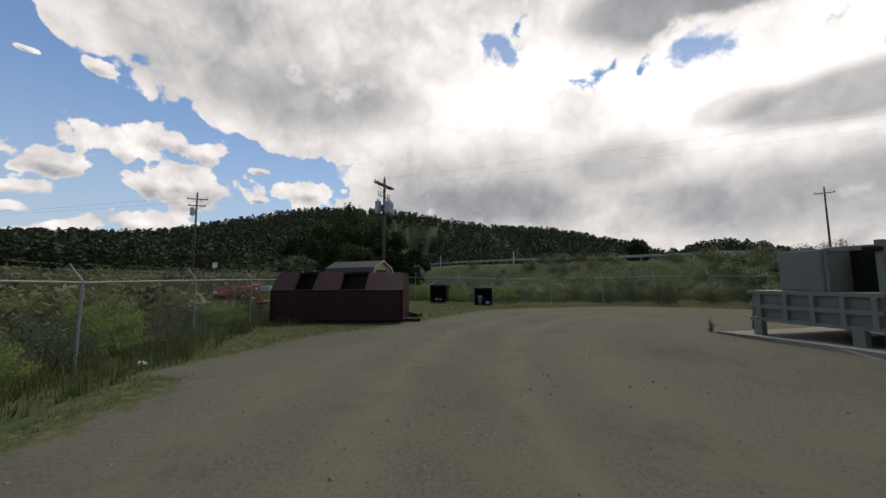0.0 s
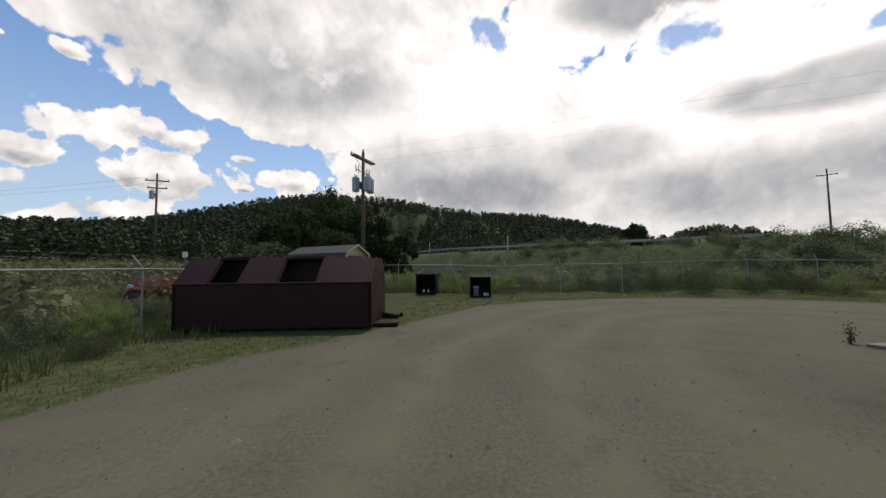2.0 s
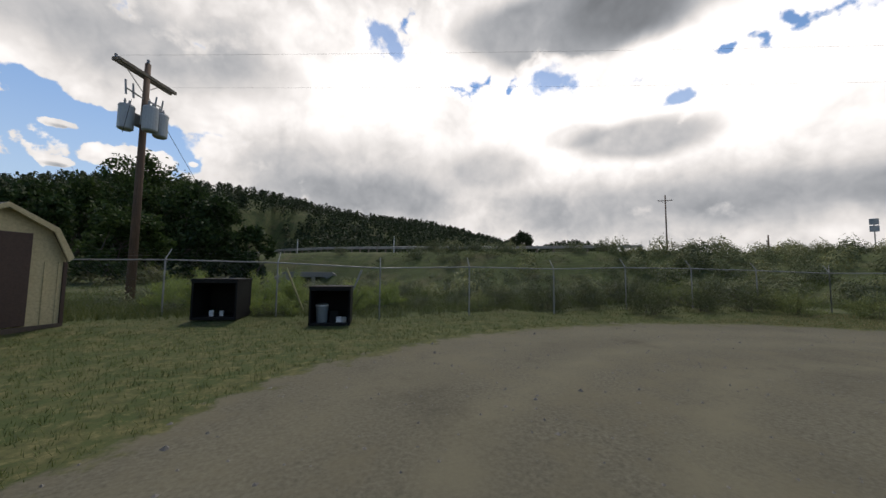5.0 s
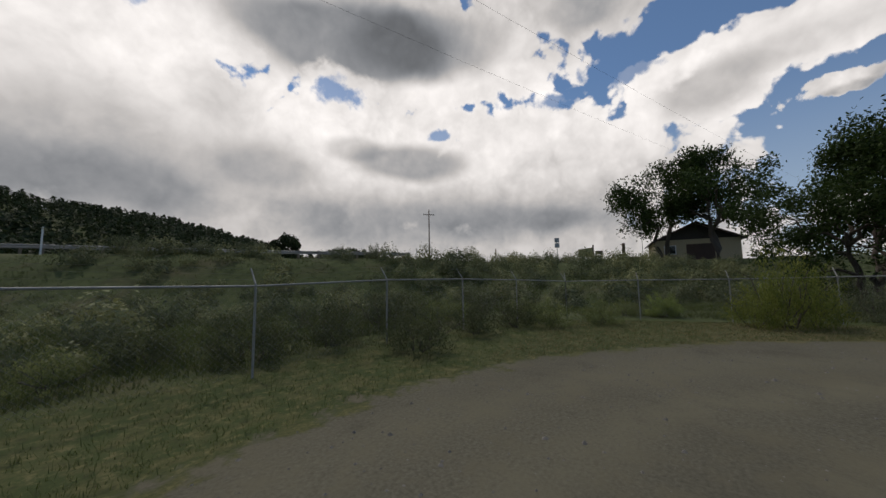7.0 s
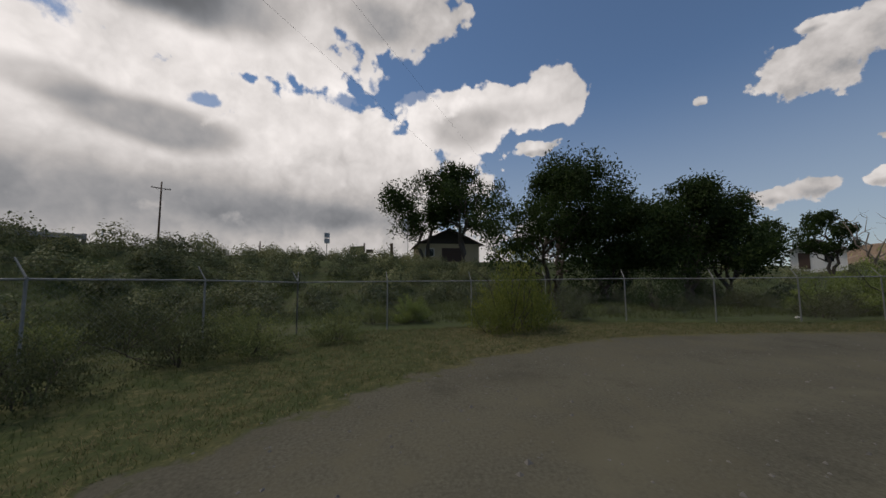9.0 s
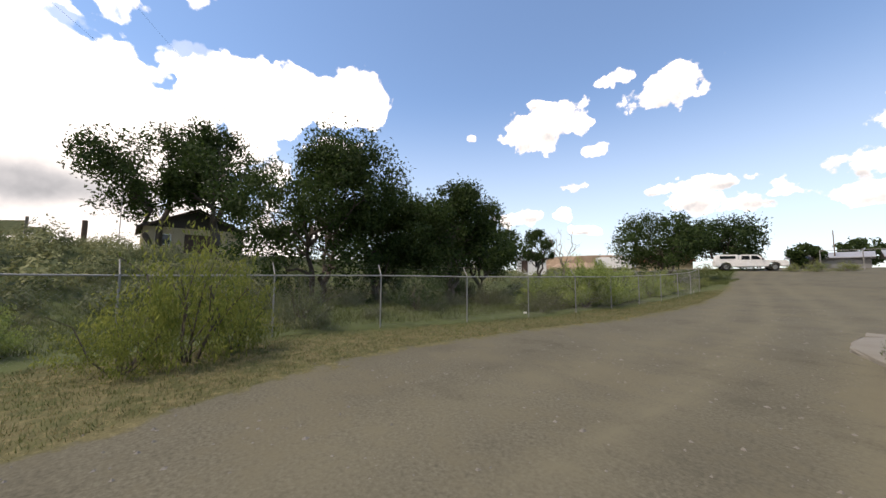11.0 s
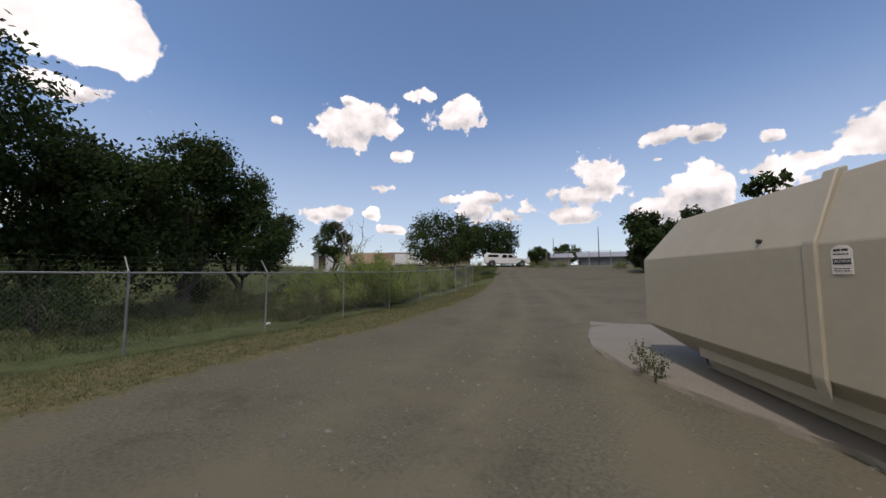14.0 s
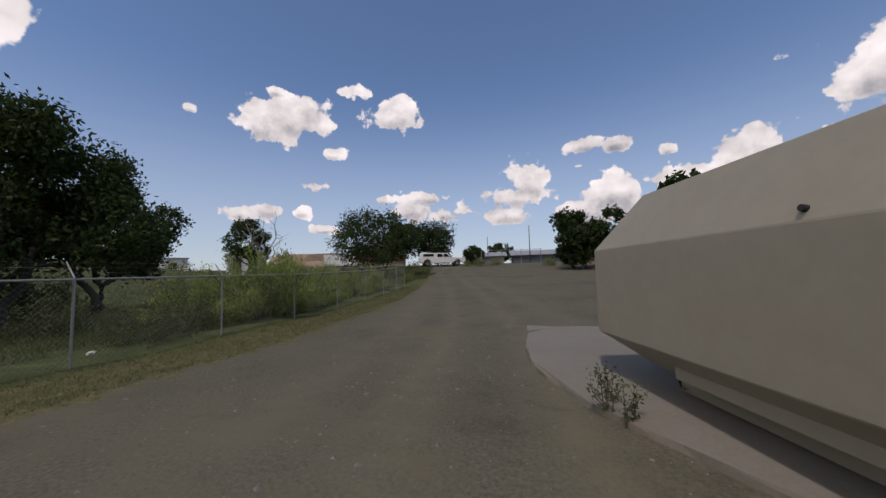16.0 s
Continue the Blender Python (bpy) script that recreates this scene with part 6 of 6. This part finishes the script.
def scrub(name, label, spots, mat, count, leaf, seed):
    rng = np.random.default_rng(seed)
    protos = [scrub_bush(seed + i, count, leaf) for i in range(6)]
    out, tint = [], []
    for x, y, s in spots:
        tint.append(np.full(count * 4, rng.uniform(0, 1) ** 1.3 * 0.8))
        p = protos[rng.integers(0, 6)]
        a = rng.uniform(0, 2 * math.pi)
        q = p * s
        out.append(np.stack([q[:, 0] * math.cos(a) - q[:, 1] * math.sin(a) + x, q[:, 0] * math.sin(a) + q[:, 1] * math.cos(a) + y, q[:, 2] + land(x, y) - 0.05], 1))
    return tagged(new(name, quad_mesh(name, np.concatenate(out), mat, np.concatenate(tint))), label, "scrub", kind="stuff")


rng = np.random.default_rng(7)
hill_spots = [(x, y, rng.uniform(1.0, 2.2) * (1 - 0.45 * float(ease(36, 44, x)))) for x, y in zip(rng.uniform(25, 60, 1500), rng.uniform(4, 38, 1500)) if x > 31 - 8 * float(ease(8, 20, y)) + 2 and not (x > 43 and y < 20) and near_road(np.array([x]), np.array([y]))[0][0] > 3]
kept = []
for x, y, q in hill_spots:
    if all((x - a) ** 2 + (y - b) ** 2 > (0.40 * (q + c)) ** 2 for a, b, c in kept):
        kept.append((x, y, q))
scrub("sage_hillside", "grey-green sagebrush covering the slope beyond the fence", kept[:420], LEAF_SAGE, 560, 0.042, 300)
low_spots = [(x, y, (0.4 if x < 8 else 0.5) + (0.8 if x < 8 else 1.5) * rng.uniform() ** 1.6) for x, y in zip(rng.uniform(-6, 32, 900), rng.uniform(21.5, 44, 900)) if near_road(np.array([x]), np.array([y]))[0][0] > 2.5]
scrub("roadside_scrub", "low mixed scrub on the embankment", low_spots[:270], LEAF_SAGE, 420, 0.045, 320)
west_spots = [(x, y, rng.uniform(0.8, 2.3)) for x, y in zip(rng.uniform(-55, -8, 420), rng.uniform(4, 60, 420))]
scrub("field_scrub", "low scrub dotted over the west field", west_spots, LEAF_BRUSH, 150, 0.07, 340)
south_spots = [(x, y, rng.uniform(0.6, 1.7)) for x, y in zip(rng.uniform(27, 75, 330), rng.uniform(-75, 0, 330)) if not (24 < x < 33 and y < -40)]
scrub("south_field_scrub", "low scrub in the field behind the fence", south_spots, LEAF_SAGE, 140, 0.075, 360)


def pinyon(rng, count):
    """Corners of a ragged conifer 1 high."""
    lv = rng.uniform(0, 1, count) ** 0.8
    wide = (0.30 + 0.05 * rng.normal()) * (1 - lv) ** 0.62 + 0.02
    a = rng.uniform(0, 2 * math.pi, count)
    lump = 1 + 0.35 * np.sin(a * 3 + lv * 9 + rng.uniform(0, 6))
    r = wide * lump * rng.uniform(0.5, 1.05, count)
    c = np.stack([np.cos(a) * r, np.sin(a) * r, 0.06 + lv * 0.94], 1)
    return facing_quads(c, np.stack([np.cos(a), np.sin(a), 0.5 + 0 * a], 1), 0.062, rng, 0.7, 0.5)


def forest(seed, total):
    rng = np.random.default_rng(seed)
    protos = [pinyon(rng, 74) for _ in range(12)]
    out, made = [], 0
    while made < total:
        az, r = rng.uniform(-82, 52), rng.uniform(84, 262)
        if az > 31 and r < 185:
            continue
        if r < 98 and not (-75 < az < -36 or (az < -3 and r > 64)):
            continue
        if az < 31 and rng.uniform() > 0.9 + 0.3 * math.sin(az * 0.4 + r * 0.05):
            continue
        x, y = 4 + r * math.sin(radians(az)), 6 + r * math.cos(radians(az))
        if float(near_road(np.array([x]), np.array([y]))[0][0]) < 9:
            continue
        h = rng.uniform(3.2, 6.6)
        a = rng.uniform(0, 6.28)
        p = protos[rng.integers(0, 12)] * np.array([h * 1.25, h * 1.25, h])
        out.append(np.stack([p[:, 0] * math.cos(a) - p[:, 1] * math.sin(a) + x, p[:, 0] * math.sin(a) + p[:, 1] * math.cos(a) + y, p[:, 2] + land(x, y) - 0.3], 1))
        made += 1
    return tagged(new("pinyon_forest", quad_mesh("pinyon_forest", np.concatenate(out), LEAF_PINE)), "dark pinyon and juniper woods covering the hill", "forest", kind="stuff")


forest(8, 6600)


def grass(name, label, seed, tufts, area, tall, width, mat, keep, lean=0.35):
    rng = np.random.default_rng(seed)
    x = rng.uniform(area[0], area[1], tufts * 3)
    y = rng.uniform(area[2], area[3], tufts * 3)
    k = keep(x, y) > rng.uniform(0, 1, len(x))
    x, y = x[k][:tufts], y[k][:tufts]
    z = land(x, y)
    n = len(x)
    out = []
    for _ in range(5):
        a = rng.uniform(0, 2 * math.pi, n)
        h = rng.uniform(tall[0], tall[1], n)
        bx, by = x + rng.normal(size=n) * 0.04, y + rng.normal(size=n) * 0.04
        w = width * rng.uniform(0.6, 1.2, n)
        tip = np.stack([bx + np.cos(a) * h * lean * rng.uniform(0, 1.5, n), by + np.sin(a) * h * lean * rng.uniform(0, 1.5, n), z + h], 1)
        s = np.stack([-np.sin(a) * w, np.cos(a) * w, np.zeros(n)], 1)
        base = np.stack([bx, by, z - 0.02], 1)
        out.append(np.stack([base - s, base + s, tip], 1).reshape(-1, 3))
    return tagged(new(name, tri_mesh(name, np.concatenate(out), mat)), label, "grass", kind="stuff")


def verge(x, y):
    fx = np.interp(y, *FENCE_EAST)
    return (gravel_at(x, y) < 0.42) * (x < fx) * (y < 20.8)


def beyond_north(x, y):
    q = near_road(x, y)[0]
    return (y > 20.3 + 0.12 * np.abs(x - 8) * 0.2) * ease(34, 20, y) * (q > 2)


def beyond_east(x, y):
    fx = np.interp(y, *FENCE_EAST)
    return (x > fx) * ease(44, 23, x)


def far_west(x, y):
    return (gravel_at(x, y) < 0.3) * (x < -4.2 - 0.35 * np.maximum(0, y - 6) * (y < 10)) * ease(-24, -7, x)


grass("mown_grass", "short green mown grass of the verge", 1, 34000, (-6, 22, -20, 20.6), (0.02, 0.07), 0.005, LEAF_GRASS, verge, 1.2)
grass("dry_clippings", "pale dry grass clippings on the verge", 2, 15000, (12, 22, -19, 17), (0.012, 0.045), 0.006, LEAF_DRY, verge, 2.2)
grass("tall_grass_north", "tall green grass behind the fence", 3, 20000, (-9, 30, 20, 36), (0.10, 0.30), 0.007, LEAF_GRASS, beyond_north, 0.7)
grass("tall_grass_east", "tall green grass under the elms", 4, 26000, (22, 44, -30, 20), (0.08, 0.26), 0.007, LEAF_GRASS, beyond_east, 0.7)
grass("bank_grass", "rough green grass on the road embankment", 13, 14000, (-10, 40, 23, 46), (0.05, 0.17), 0.010, LEAF_GRASS, lambda x, y: (near_road(x, y)[0] > 2) * (0.35 + 0.65 * (np.sin(x * 0.8 + 2 * np.sin(y * 0.5)) > -0.2)))
grass("tall_weeds_west", "tall rank weeds along the west fence", 5, 13000, (-24, -3.8, -3, 26), (0.10, 0.30), 0.010, LEAF_GRASS, far_west)
grass("drive_edge_grass", "green grass beside the far drive", 6, 6000, (21, 36, -52, -24), (0.08, 0.3), 0.014, LEAF_GRASS, lambda x, y: (gravel_at(x, y) < 0.4) * 1.0)


def stones(seed, total):
    rng = np.random.default_rng(seed)
    x, y = rng.uniform(-4, 21, total * 2), rng.uniform(-10, 19, total * 2)
    k = gravel_at(x, y) > rng.uniform(0.2, 0.9, len(x))
    x, y = x[k][:total], y[k][:total]
    n = len(x)
    r = rng.gamma(2.0, 0.0045, n) + 0.005
    z = land(x, y)
    unit = np.array([(1, 0, 0), (0, 1, 0), (-1, 0, 0), (0, -1, 0), (0, 0, 0.7), (0, 0, -0.4)], float)
    tri = np.array([(0, 1, 4), (1, 2, 4), (2, 3, 4), (3, 0, 4)])
    jig = unit[None] * rng.uniform(0.6, 1.3, (n, 6, 1)) * r[:, None, None]
    a = rng.uniform(0, 6.28, n)[:, None]
    px = jig[:, :, 0] * np.cos(a) - jig[:, :, 1] * np.sin(a) + x[:, None]
    py = jig[:, :, 0] * np.sin(a) + jig[:, :, 1] * np.cos(a) + y[:, None]
    v = np.stack([px, py, jig[:, :, 2] + z[:, None]], -1)
    return tagged(new("loose_gravel", tri_mesh("loose_gravel", v[:, tri].reshape(-1, 3), PEBBLE)), "loose pale stones scattered over the gravel", "gravel", kind="stuff")


stones(9, 6500)
